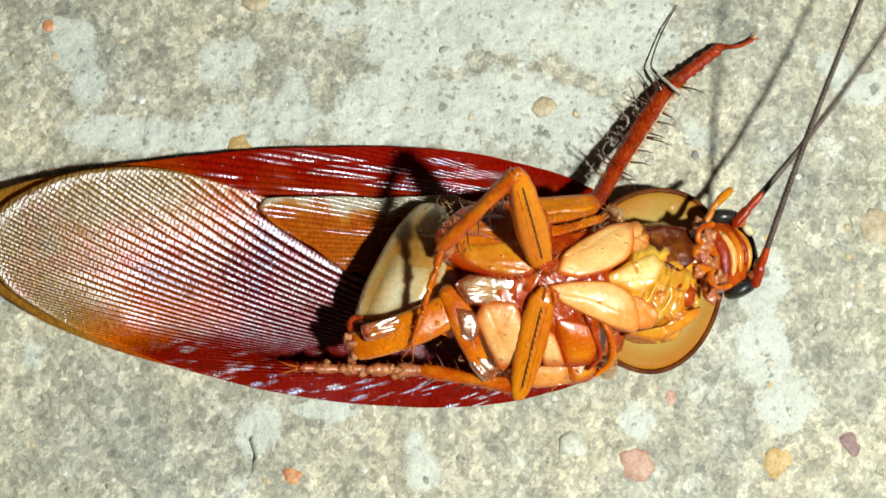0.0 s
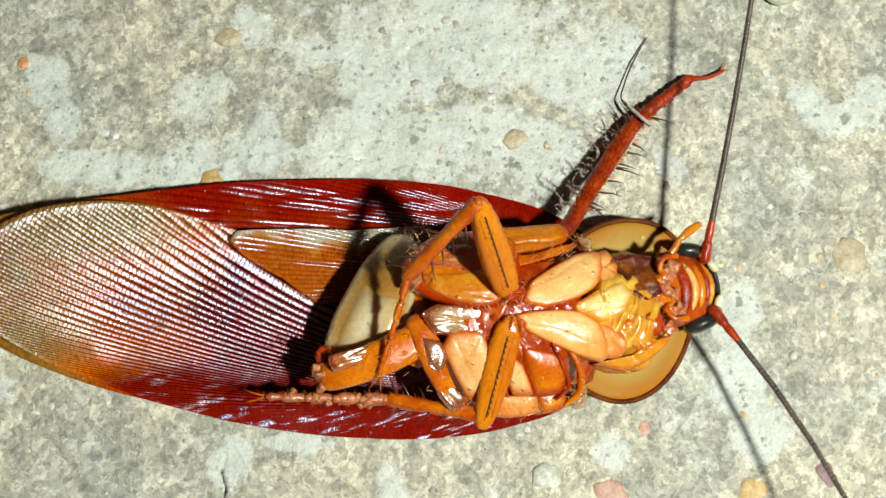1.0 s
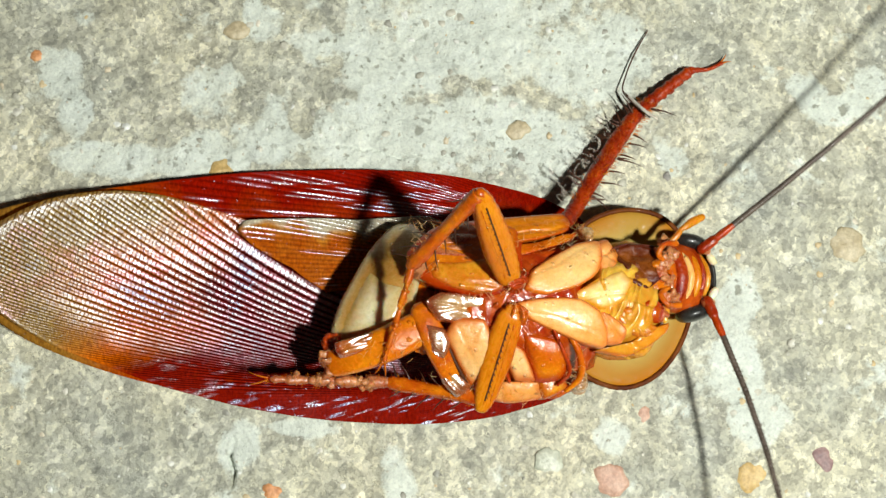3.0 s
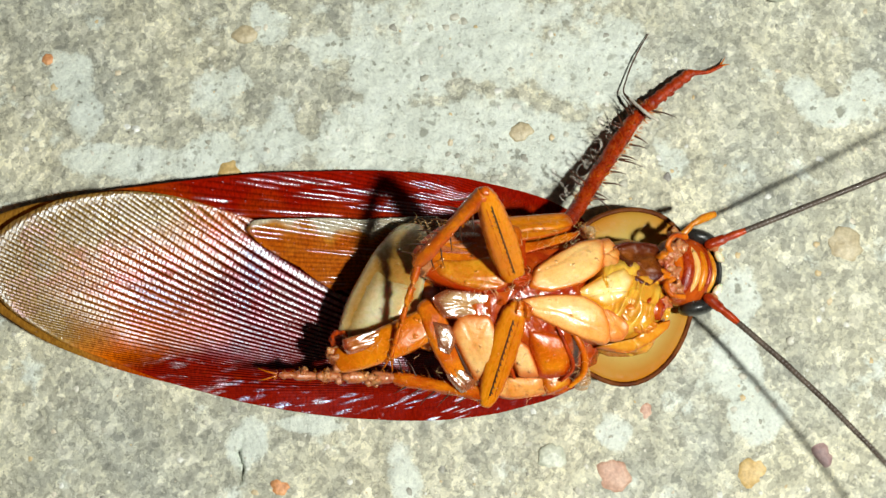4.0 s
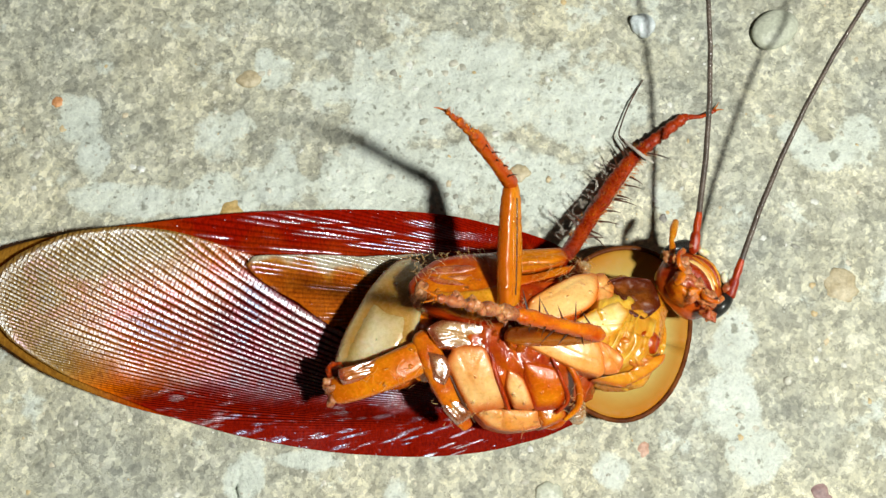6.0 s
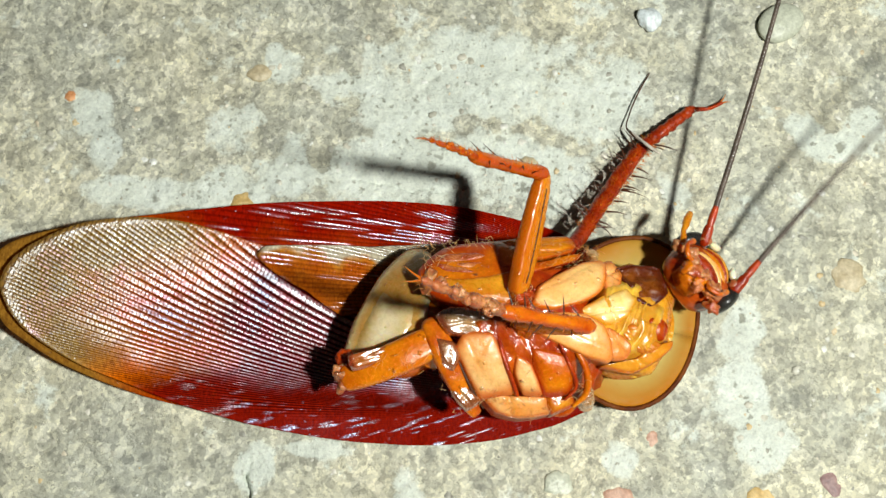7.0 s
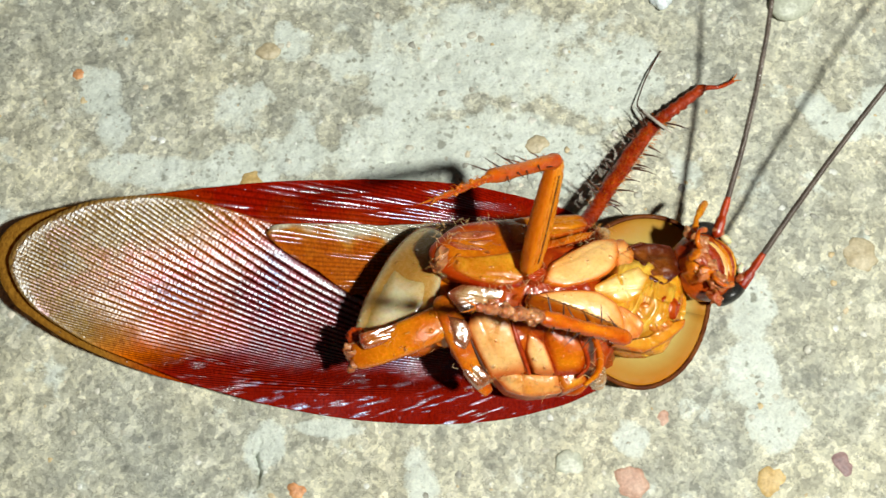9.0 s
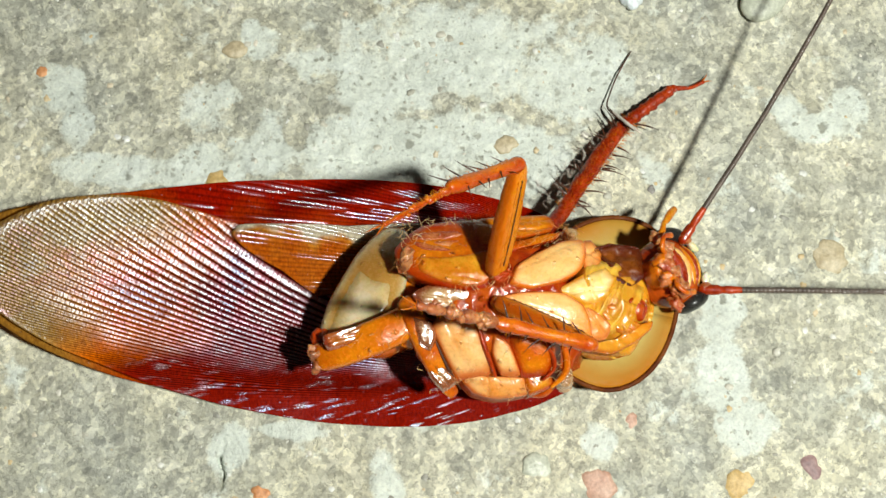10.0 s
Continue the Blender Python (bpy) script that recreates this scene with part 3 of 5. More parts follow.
def polar_wing(name, pivot, edge, ridges, surface, tone, material, label, ridge_amp=0.1, per=7, rows=90, r0=0.4, thick=0.1, calm=(-90, 0), split=2.0, saw=None, sweep=0.0, slant=-4, long=3.2, narrow=0.34, sparse=0.57):
    """A fan-veined wing: ridges run out from the hinge; edge gives the reach (mm) over the angle from -x (degrees)."""
    ang = np.array([e[0] for e in edge], float)
    reach = np.array([e[1] for e in edge], float)
    nu = ridges * per
    a = np.linspace(ang[0], ang[-1], nu + 1)
    rm = np.interp(a, ang, reach)
    k = np.array([0.02, 0.06, 0.12, 0.2, 0.2, 0.2, 0.12, 0.06, 0.02])
    rm = np.convolve(np.pad(rm, 4, mode="edge"), k / k.sum(), "valid")
    s = np.linspace(0, 1, rows + 1)[:, None]
    r = r0 + (rm[None] - r0) * s
    far = lambda q: np.maximum(q - 14, 0)
    bend = a[None] - sweep * smooth(-15, 25, a)[None] * (far(rm)[None] - far(r))
    x, y = pivot[0] - r * np.cos(np.radians(bend)), pivot[1] + r * np.sin(np.radians(bend))
    ph = (np.linspace(0, ridges, nu + 1)[None] + 0.5 * (cloud(r, bend * 3, 9.0, 3, 2) - 0.5)) % 1.0
    prof = (0.5 - 0.5 * np.cos(2 * np.pi * ph)) ** 0.8
    twin = smooth(split, split + 0.2, s + 0.12 * (cloud(r, bend * 3, 4.0, 13, 2) - 0.5))
    prof = prof * (1 - twin) + twin * (0.5 - 0.5 * np.cos(4 * np.pi * ph)) ** 0.8
    fade = smooth(0.12, 0.5, s) * smooth(1.0, 0.96, s) * (calm[1] + (1 - calm[1]) * smooth(calm[0], calm[0] + 9, a)[None])
    z = surface(x, y) + ridge_amp * prof * fade * (0.7 + 0.6 * cloud(x, y, 2.5, 9)) + 0.05 * (cloud(x, y, 1.2, 8) - 0.5)
    top = np.stack([x, y, z], -1).reshape(-1, 3)
    low = np.stack([x, y, z - thick], -1).reshape(-1, 3)
    vs, fs = sheet_faces(np.concatenate([top, low]), rows, nu)
    ob = mesh_ob(name, vs, fs, material, roach, label)
    float_attr(ob, "tone", np.tile(np.clip(tone(x, y), 0, 1).ravel(), 2))
    vein = np.floor(np.linspace(0, ridges, nu + 1)[None] + 0.5 * (cloud(r, bend * 3, 9.0, 3, 2) - 0.5))
    pick = cloud(r, vein * 3.7, 1.5, 91, 2)
    lean = math.radians(slant)
    streak = smooth(sparse, sparse + 0.1, cloud((x * math.cos(lean) + y * math.sin(lean)) / long, (y * math.cos(lean) - x * math.sin(lean)) / narrow, 1.0, 95, 2))
    float_attr(ob, "across", np.tile((r / 0.24 + vein * 0.37 + 1.5 * cloud(x, y, 1.5, 92)).ravel(), 2))
    float_attr(ob, "saw", np.tile(np.clip(saw(x, y, pick, streak) if saw else 0 * x, 0, 1).ravel(), 2))
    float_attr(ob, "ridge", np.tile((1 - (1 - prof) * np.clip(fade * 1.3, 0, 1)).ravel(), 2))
    return ob


EDGE_A = [(-34, 16), (-26, 22), (-20, 27.5), (-14.1, 32.1), (-11.8, 33.9), (-9.5, 35.4), (-8.0, 36.4), (-6.0, 37.1), (-4.3, 37.4), (-2.7, 37.5), (-1.4, 37.2), (-0.5, 36.8), (0.3, 36.2), (1.0, 35.2), (1.7, 34.1), (2.5, 32.4), (3.4, 30.8), (4.5, 28.6), (5.6, 26.5), (6.7, 24.5), (8.1, 22.5), (9.7, 20.1), (11.6, 17.4), (13.9, 15.0), (16.5, 12.6), (19.3, 10.5), (21.9, 8.8), (23.8, 7.3), (26.6, 5.9), (31.2, 4.3), (35.5, 2.9), (41, 1.5)]
EDGE_B = [(-30, 1.0), (-28.0, 1.6), (-26.8, 2.7), (-22.6, 4.5), (-20.2, 6.3), (-17.2, 8.3), (-14.1, 10.7), (-11.0, 13.3), (-8.2, 16.3), (-5.9, 18.9), (-4.1, 21.2), (-2.5, 23.1), (-1.1, 25.1), (0.2, 26.7), (1.5, 28.4), (3.2, 31.1), (5.1, 33.4), (6.4, 34.7), (7.8, 35.6), (9.2, 36.2), (10.3, 36.5), (11.6, 36.4), (12.8, 36.1), (14.3, 35.4), (15.8, 34.5), (17.5, 33.4), (18.8, 32.3), (20.1, 31.0), (21.3, 29.6), (22.1, 28.4), (22.8, 27.1), (23.3, 25.5), (23.7, 24.2), (24.6, 21.8), (25.5, 19.7), (26.8, 16.8), (31, 12)]


def surface_b(x, y):
    """The striped wing: flat by the hinge, climbing gently towards the tip, a little uneven."""
    rise = 0.11 * np.clip(3 - x, 0, 30) + 0.06 * (y - 6) * smooth(6, -2, x)
    return 0.75 + rise + 0.34 * (cloud(x, y, 4.5, 51, 2) - 0.5) * smooth(6, 0, x)


def surface_a(x, y):
    return 0.4 + 0.045 * np.clip(6 - x, 0, 32) + 0.11 * np.clip(-13 - x, 0, 12) + 0.008 * np.clip(y - 9.0, 0, 6) ** 2 + 0.2 * (cloud(x, y, 3.5, 61, 2) - 0.5)


def saw_b(x, y, pick, streak):
    """Steep scales on the upper half and towards the tip, only broken streaks along the lower margin."""
    band = smooth(1.9, 4.4, y - 1.5 * smooth(-4, -17, x) + 1.2 * (cloud(x, y, 2.2, 77) - 0.5))
    low = smooth(-3, -12, x) * smooth(8.0, 4.6, y)
    need = 0.27 + 0.4 * np.clip((3 - x) / 22, 0, 1)
    return band * need * (0.72 + 0.5 * pick) * (1 - 0.35 * low) + 0.2 * (1 - band) * streak * smooth(-16, -9, x) * smooth(11, 7, x)


def saw_a(x, y, pick, streak):
    return 0.24 * streak * smooth(-13, -4, x) * smooth(14.6, 13.2, y) * smooth(9, 5, x)


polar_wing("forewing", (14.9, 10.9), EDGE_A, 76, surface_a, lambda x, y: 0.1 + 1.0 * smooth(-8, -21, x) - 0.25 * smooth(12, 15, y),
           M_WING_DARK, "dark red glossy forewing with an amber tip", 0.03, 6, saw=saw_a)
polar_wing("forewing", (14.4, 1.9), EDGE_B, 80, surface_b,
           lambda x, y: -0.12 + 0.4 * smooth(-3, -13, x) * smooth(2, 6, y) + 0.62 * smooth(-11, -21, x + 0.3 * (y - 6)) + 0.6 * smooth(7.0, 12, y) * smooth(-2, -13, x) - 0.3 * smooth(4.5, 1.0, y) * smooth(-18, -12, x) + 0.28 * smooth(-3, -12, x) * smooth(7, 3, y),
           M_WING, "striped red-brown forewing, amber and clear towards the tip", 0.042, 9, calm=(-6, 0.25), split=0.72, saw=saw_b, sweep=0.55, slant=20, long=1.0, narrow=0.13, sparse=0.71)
polar_wing("hindwing", (12.0, 8.4), [(-6, 13.5), (0, 15.5), (4, 17.8), (6.5, 18.8), (8.5, 18.4), (10.5, 15.8), (14, 12), (18, 10), (24, 8)], 30,
           lambda x, y: 1.2 + 0.1 * np.clip(4 - x, 0, 14) + 0.06 * (y - 9), lambda x, y: 0.05 + 0.95 * smooth(10.3, 11.5, y + 2.2 * (cloud(x, y, 1.6, 6) - 0.5)) + 0.25 * (cloud(x, y, 1.0, 16) - 0.5), M_FOLD, "folded golden hindwing skin", 0.05, 7, 60, 2,
           saw=lambda x, y, pick, streak: 0.3 * np.maximum(0.6 * streak, smooth(0.36, 0.6, pick) * smooth(10.0, 11.3, y)))

# pronotum: a dished shield with a thin dark rim
def shield():
    vs, nu, nv = [], 56, 14
    for lay in (0, 1):
        for i in range(nv + 1):
            for j in range(nu + 1):
                a, k = 2 * math.pi * j / nu, 0.02 + 0.98 * i / nv
                ex = 3.75 if math.cos(a) > 0 else 4.8
                u, v = ex * math.cos(a) * k, 5.35 * math.copysign(abs(math.sin(a)) ** 0.92, math.sin(a)) * k
                c, s = math.cos(radians(-14)), math.sin(radians(-14))
                z = 2.1 + 0.4 * k**2 - 0.25 * max(0, k - 0.93) * 8
                vs.append((16.5 + u * c - v * s, 6.7 + u * s + v * c, z - 0.22 * lay))
    return sheet_faces(vs, nv, nu)


pron = mesh_ob("pronotum", *shield(), M_SHIELD, roach, "amber translucent shield plate behind the head")
float_attr(pron, "rim", np.tile(np.repeat(0.95 * smooth(0.5, 1.0, 0.02 + 0.98 * np.arange(15) / 14), 57), 2))
rim_pts = []
for j in range(49):
    a = radians(-180 + 360 * j / 48)
    ex = 3.75 if math.cos(a) > 0 else 4.8
    u, v = ex * math.cos(a), 5.35 * math.copysign(abs(math.sin(a)) ** 0.92, math.sin(a))
    c, s = math.cos(radians(-14)), math.sin(radians(-14))
    rim_pts.append((16.5 + u * c - v * s, 6.7 + u * s + v * c, 2.4, 0.15, 0.1))
mesh_ob("rim", *loft(rim_pts, 8, 1), M_RIM, pron, "dark brown rim", shift=HOME)

# abdomen and thorax: plates over a dark core
def belly(x, y):
    """The common vault of the underside."""
    return 8.1 - 0.085 * (y - 6.1) ** 2 - 0.012 * (x - 8) ** 2


def ridged(x, y, cell, seed):
    """Rounded folds, longer than wide, with finer ones between."""
    g = 0.7 * seed
    u, v = x * math.cos(g) + y * math.sin(g), y * math.cos(g) - x * math.sin(g)
    fold = lambda c, k: (1 - np.abs(2 * cloud(u / 2.6, v, c, seed + k, 1) - 1)) ** 1.4
    return 0.8 * fold(cell, 0) + 0.3 * fold(cell * 0.4, 5)


def crumple(name, middle, half, turn, lift, amp, cell, material, label, parent=None, seed=1, sag=1.6):
    """A wrinkled wet skin over an oval of the vault: lift over it, height and size of the wrinkles."""
    nv, nu = 44, 110
    k = np.linspace(0.01, 1, nv + 1)[:, None]
    a = np.linspace(0, 2 * np.pi, nu + 1)[None]
    k = k * (1 + 0.3 * (cloud(2.2 * np.cos(a) + seed, 2.2 * np.sin(a), 1.0, seed + 30, 2) - 0.5))
    u, v = half[0] * k * np.sign(np.cos(a)) * np.abs(np.cos(a)) ** 0.8, half[1] * k * np.sign(np.sin(a)) * np.abs(np.sin(a)) ** 0.8
    c, s = math.cos(radians(turn)), math.sin(radians(turn))
    x, y = middle[0] + u * c - v * s, middle[1] + u * s + v * c
    wr = ridged(x + 0.35 * cloud(x, y, 0.9, seed + 40), y + 0.35 * cloud(x, y, 0.9, seed + 50), cell, seed)
    z = belly(x, y) + lift + amp * wr - sag * smooth(0.55, 1.0, k)
    top = np.stack([x, y, z], -1).reshape(-1, 3)
    ob = mesh_ob(name, *sheet_faces(np.concatenate([top, top - (0, 0, 0.15)]), nv, nu), material, parent or roach, label, shift=HOME)
    # rim follows wrinkle depth here: colour deepens towards the fold bottoms
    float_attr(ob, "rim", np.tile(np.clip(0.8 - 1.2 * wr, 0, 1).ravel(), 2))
    return ob


def on_body(name, outline, dz, material, label="", parent=None, depth=0.9, dome=0.14, wob=0.03, edge=0.28, creases=(), tilt=(0, 0), n=72):
    """A flat hard plate on the vault with narrow rounded shoulders; creases: (direction in degrees, place, depth)."""
    c = closed_curve(outline, n)
    mid = c.mean(0)
    size = np.sqrt(np.mean(np.sum((c - mid) ** 2, 1)))
    sh = min(0.45, edge / size)
    ks = [(1.0, -depth), (1.0, -0.22)] + [(1 - sh * q, -0.2 * (1 - q) ** 2) for q in (0.12, 0.3, 0.55, 0.8, 1.0)] + [((1 - sh) * (1 - q / 11), 0.0) for q in range(1, 12)] + [(0.004, 0.0)]
    vs, rim = [], []
    for s, low in ks:
        d = (c - mid) * s * 1.02
        x, y = mid[0] + d[:, 0], mid[1] + d[:, 1]
        z = belly(x, y) + dz + low + dome * (1 - s * s) + tilt[0] * d[:, 0] + tilt[1] * d[:, 1]
        if low > -0.1:
            z = z + wob * (2 * cloud(x, y, 0.8, 70, 2) - 1)
            for ang, at, deep in creases:
                q = x * math.cos(radians(ang)) + y * math.sin(radians(ang)) + 0.25 * cloud(x, y, 1.4, 71, 1) - at
                z = z - deep * np.exp(-((q / 0.09) ** 2))
        vs.append(np.stack([x, y, z], -1))
        rim.append(np.full(n, float(smooth(1 - 2.5 * sh, 1.0, s))))
    fs = [(i * n + j, i * n + (j + 1) % n, (i + 1) * n + (j + 1) % n, (i + 1) * n + j) for i in range(len(ks) - 1) for j in range(n)]
    fs += [tuple(range(n))[::-1], tuple((len(ks) - 1) * n + j for j in range(n))]
    ob = mesh_ob(name, np.concatenate(vs), fs, material, parent or roach, label, shift=HOME)
    float_attr(ob, "rim", np.concatenate(rim))
    return ob


mesh_ob("thorax", *blob((9.6, 5.6, 3.3), (5.0, 4.2, 2.7), 0, 2.8, 40, 22, wob=0.08), M_RED, roach, "dark red-brown body core")
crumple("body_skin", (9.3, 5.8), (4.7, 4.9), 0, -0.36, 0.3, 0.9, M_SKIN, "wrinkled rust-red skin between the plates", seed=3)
abd = mesh_ob("abdomen", *blob((3.5, 6.6, 3.0), (3.9, 2.5, 2.5), 48, 2.6, 40, 24, wob=0.05), M_RUST, roach, "short abdomen with pale belly plates")
on_body("sternite", [(-1.1, 3.6), (-1.0, 4.7), (-0.6, 6.0), (0.2, 7.6), (0.9, 8.9), (1.8, 10.1), (2.6, 10.8), (3.6, 10.7), (4.2, 9.6), (3.9, 7.8), (3.6, 6.2), (3.4, 4.7), (3.0, 3.7), (1.8, 3.3), (0.3, 3.2)], -2.0, M_PALE,
        "amber translucent belly plate with a pale margin", abd, 2.4, 0.25, 0.06, 0.4, ((62, 6.3, 0.05),), (0.16, -0.15))
on_body("patch", [(-0.75, 3.8), (-0.3, 5.4), (0.4, 6.8), (1.1, 8.1), (2.1, 7.6), (3.1, 7.1), (3.0, 6.0), (2.6, 4.8), (2.1, 4.2), (0.7, 3.7), (-0.4, 3.6)], -1.7, M_MILK,
        "milky inner patch with fine creases", abd, 0.4, 0.16, 0.06, 0.9, ((62, 5.0, 0.06), (115, 2.9, 0.05), (95, 4.9, 0.05), (130, 2.4, 0.05)), (0.16, -0.15))

hip = mesh_ob("coxa", *loft([(3.7, 4.5, 6.6, 0.95, 0.8), (2.2, 3.75, 6.7, 0.98, 0.7), (0.5, 3.1, 6.2, 0.92, 0.66), (-0.75, 2.7, 5.6, 0.8, 0.6)], 28, 8, rough=0.012, power=3.0), M_ORANGE, roach, "shiny orange hip stump")
mesh_ob("stump_end", *blob((-1.05, 2.7, 5.5), (0.5, 0.75, 0.55), 20, 2.6, 36, 20, wob=0.9), M_PINK, hip, "pinkish torn end")
mesh_ob("stump_end", *blob((-0.9, 3.5, 5.4), (0.55, 0.75, 0.55), 35, 2.6, 36, 20, wob=0.55, seed=6), M_RED, hip, "dark red torn end")
on_body("flap", [(-0.8, 3.7), (0.6, 4.1), (1.6, 4.4), (2.0, 4.2), (0.9, 3.3), (-0.5, 2.9)], 0.15, M_GLOSS, "wet silvery flap", hip, 1.2, 0.05, 0.1, 0.2, ((110, 3.0, 0.08), (118, 3.3, 0.08), (104, 3.5, 0.08)), (-0.25, -0.3))
hip = mesh_ob("coxa", *loft([(3.9, 5.4, 6.9, 0.62, 0.6), (4.5, 4.1, 7.0, 0.72, 0.62), (5.2, 2.7, 6.5, 0.66, 0.5), (6.0, 1.4, 5.7, 0.52, 0.36), (6.5, 0.8, 5.2, 0.34, 0.2)], 24, 8, rough=0.03, power=3.2), M_RUST, roach, "wet rust-red hip stump")
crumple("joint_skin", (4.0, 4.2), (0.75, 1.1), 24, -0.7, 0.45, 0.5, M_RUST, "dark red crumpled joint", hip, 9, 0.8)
on_body("flap", [(4.1, 4.7), (5.1, 4.5), (5.5, 3.7), (5.1, 2.9), (4.5, 3.2)], 0.12, M_WET, "wet silvery flap", hip, 0.8, 0.1, 0.12, 0.34, ((60, 5.2, 0.1),), (-0.2, -0.3))
on_body("flap", [(4.8, 2.6), (5.6, 2.5), (6.7, 1.4), (5.9, 0.8), (5.1, 1.6)], 0.1, M_WET, "wet silvery flap", hip, 0.9, 0.1, 0.12, 0.34, ((45, 5.3, 0.1),), (-0.18, -0.55))
mesh_ob("ridge", *loft([(5.3, 3.6, 7.3, 0.07, 0.07), (6.1, 2.1, 6.6, 0.09, 0.07), (6.9, 1.0, 5.7, 0.05, 0.05)], 8, rough=0.1), M_SPINE, hip, "dark edge")

on_body("metasternum", [(4.1, 5.9), (4.9, 6.4), (6.5, 6.3), (8.1, 6.1), (9.0, 5.5), (7.9, 4.9), (6.2, 4.8), (4.8, 4.9)], -0.12, M_WET, "wet shiny skin between the hips", None, 0.8, 0.05, 0.16, 0.3, ((100, 4.5, 0.12), (80, 6.6, 0.1)), (-0.12, 0.1))
hip = on_body("coxa", [(3.1, 8.6), (3.8, 9.5), (4.7, 10.2), (6.0, 10.5), (8.2, 10.7), (9.4, 10.3), (9.3, 7.6), (8.6, 6.7), (7.9, 6.3), (7.0, 6.2), (5.5, 6.5), (4.3, 6.9), (3.4, 7.6)], 0.0, M_RUST, "amber hip with rust-red frosted rim", None, 2.6, 0.1, 0.07, 0.45)
on_body("facet", [(4.2, 8.1), (5.5, 8.1), (7.1, 8.3), (8.6, 8.6), (8.5, 6.9), (7.8, 6.45), (6.9, 6.35), (5.5, 6.65), (4.4, 7.2)], 0.1, M_AMBER, "amber lower facet", hip, 0.8, 0.12, 0.05, 0.25, ((85, 7.6, 0.05), (60, 9.0, 0.05)))
on_body("facet", [(4.0, 9.0), (4.5, 9.6), (5.6, 9.8), (7.2, 9.7), (7.3, 8.6), (5.9, 8.4), (4.6, 8.5)], 0.08, M_FROST, "frosted pinkish crumpled facet", hip, 0.6, 0.05, 0.16, 0.2, ((95, 8.8, 0.12), (75, 10.1, 0.1)))
on_body("facet", [(7.5, 10.4), (9.2, 10.2), (9.2, 8.9), (7.7, 8.8)], 0.08, M_ORANGE, "orange smooth facet", hip, 0.6, 0.05, 0.04, 0.2)
crumple("joint", (3.75, 8.1), (0.55, 0.95), -8, -0.1, 0.4, 0.5, M_PINK, "pale pink crumpled joint", hip, 37, 0.5)
on_body("front_femur", [(7.9, 10.7), (9.9, 11.0), (11.9, 11.2), (12.3, 10.6), (11.9, 10.0), (10.3, 9.5), (8.1, 9.2)], 0.0, M_FEMUR, "flat orange front thigh", None, 2.4, 0.1, 0.05, 0.25, ((102, 7.75, 0.12), (102, 8.3, 0.05)))
on_body("pleuron", [(8.2, 9.0), (10.3, 9.35), (11.8, 9.85), (12.6, 10.0), (12.2, 9.5), (10.8, 9.0), (8.4, 8.3)], -0.2, M_ORANGE, "orange-red flank plate", None, 2.0, 0.05, 0.06, 0.14)
on_body("pleuron", [(8.5, 8.3), (10.8, 8.9), (11.4, 8.9), (10.4, 8.2), (8.9, 7.6)], -0.3, M_SKIN, "rust-red flank plate", None, 2.0, 0.05, 0.1, 0.14)
for dz, out in ((0.1, [(9.5, 6.6), (9.6, 7.1), (9.9, 7.7), (10.9, 8.4), (12.5, 9.3), (13.6, 9.5), (13.9, 9.3), (13.9, 8.5), (13.6, 7.7), (13.2, 7.3), (12.3, 6.8), (10.6, 6.35)]),
                (0.1, [(9.1, 5.9), (10.0, 6.1), (11.5, 6.2), (12.6, 6.1), (13.6, 5.5), (14.0, 4.6), (14.1, 3.8), (13.8, 3.5), (12.5, 3.8), (11.0, 4.4), (9.7, 5.0), (9.2, 5.5)])):
    on_body("coxa", out, dz, M_CREAM, "smooth cream front hip", None, 2.0, 0.16, 0.06, 0.2, ((118, 2.0, 0.04), (75, 7.9, 0.03)))
on_body("coxa", [(5.2, 4.2), (5.7, 5.0), (7.2, 5.0), (7.9, 3.7), (8.6, 2.3), (8.4, 1.75), (6.7, 1.5), (5.9, 2.6), (5.4, 3.6)], -0.05, M_PEACH, "smooth peach hip", None, 2.2, 0.2, 0.06, 0.26, ((30, 7.4, 0.04), (150, -3.6, 0.04)))
on_body("coxa", [(8.6, 3.8), (9.5, 3.3), (10.2, 1.75), (9.1, 1.75), (8.5, 2.8)], 0.0, M_PEACH, "smooth peach hip wedge", None, 1.6, 0.12, 0.04, 0.2)
on_body("coxa", [(9.4, 4.2), (11.3, 3.9), (12.0, 2.7), (11.7, 1.8), (10.25, 1.7)], -0.05, M_ORANGE, "glossy orange hip", None, 2.0, 0.18, 0.08, 0.26, ((35, 9.9, 0.06),))
mesh_ob("trochantin", *loft([(7.5, 5.0, 7.55, 0.1, 0.2), (8.0, 3.4, 7.4, 0.16, 0.22), (8.75, 1.7, 6.45, 0.12, 0.2)], 12, rough=0.08), M_RED, roach, "dark red seam ridge")
mesh_ob("trochantin", *loft([(11.0, 4.5, 7.7, 0.08, 0.16), (11.7, 3.2, 7.2, 0.13, 0.2), (12.1, 2.2, 6.5, 0.13, 0.2), (11.5, 1.5, 6.2, 0.08, 0.15)], 12, rough=0.08), M_RED, roach, "dark red seam ridge")
mesh_ob("trochantin", *loft([(11.9, 4.3, 7.3, 0.12, 0.2), (12.6, 3.2, 6.9, 0.2, 0.25), (12.8, 2.0, 6.1, 0.2, 0.25), (12.1, 1.2, 5.6, 0.12, 0.15)], 12, rough=0.06), M_ORANGE, roach, "orange seam ridge")
on_body("side_plate", [(6.8, 1.75), (8.4, 1.7), (10.5, 1.65), (10.8, 0.8), (9.0, 0.5), (7.6, 0.8)], -0.2, M_PEACH, "pinkish side plate", None, 2.2, 0.15, 0.12, 0.2, ((10, 8.6, 0.1),), (-0.05, -0.4))
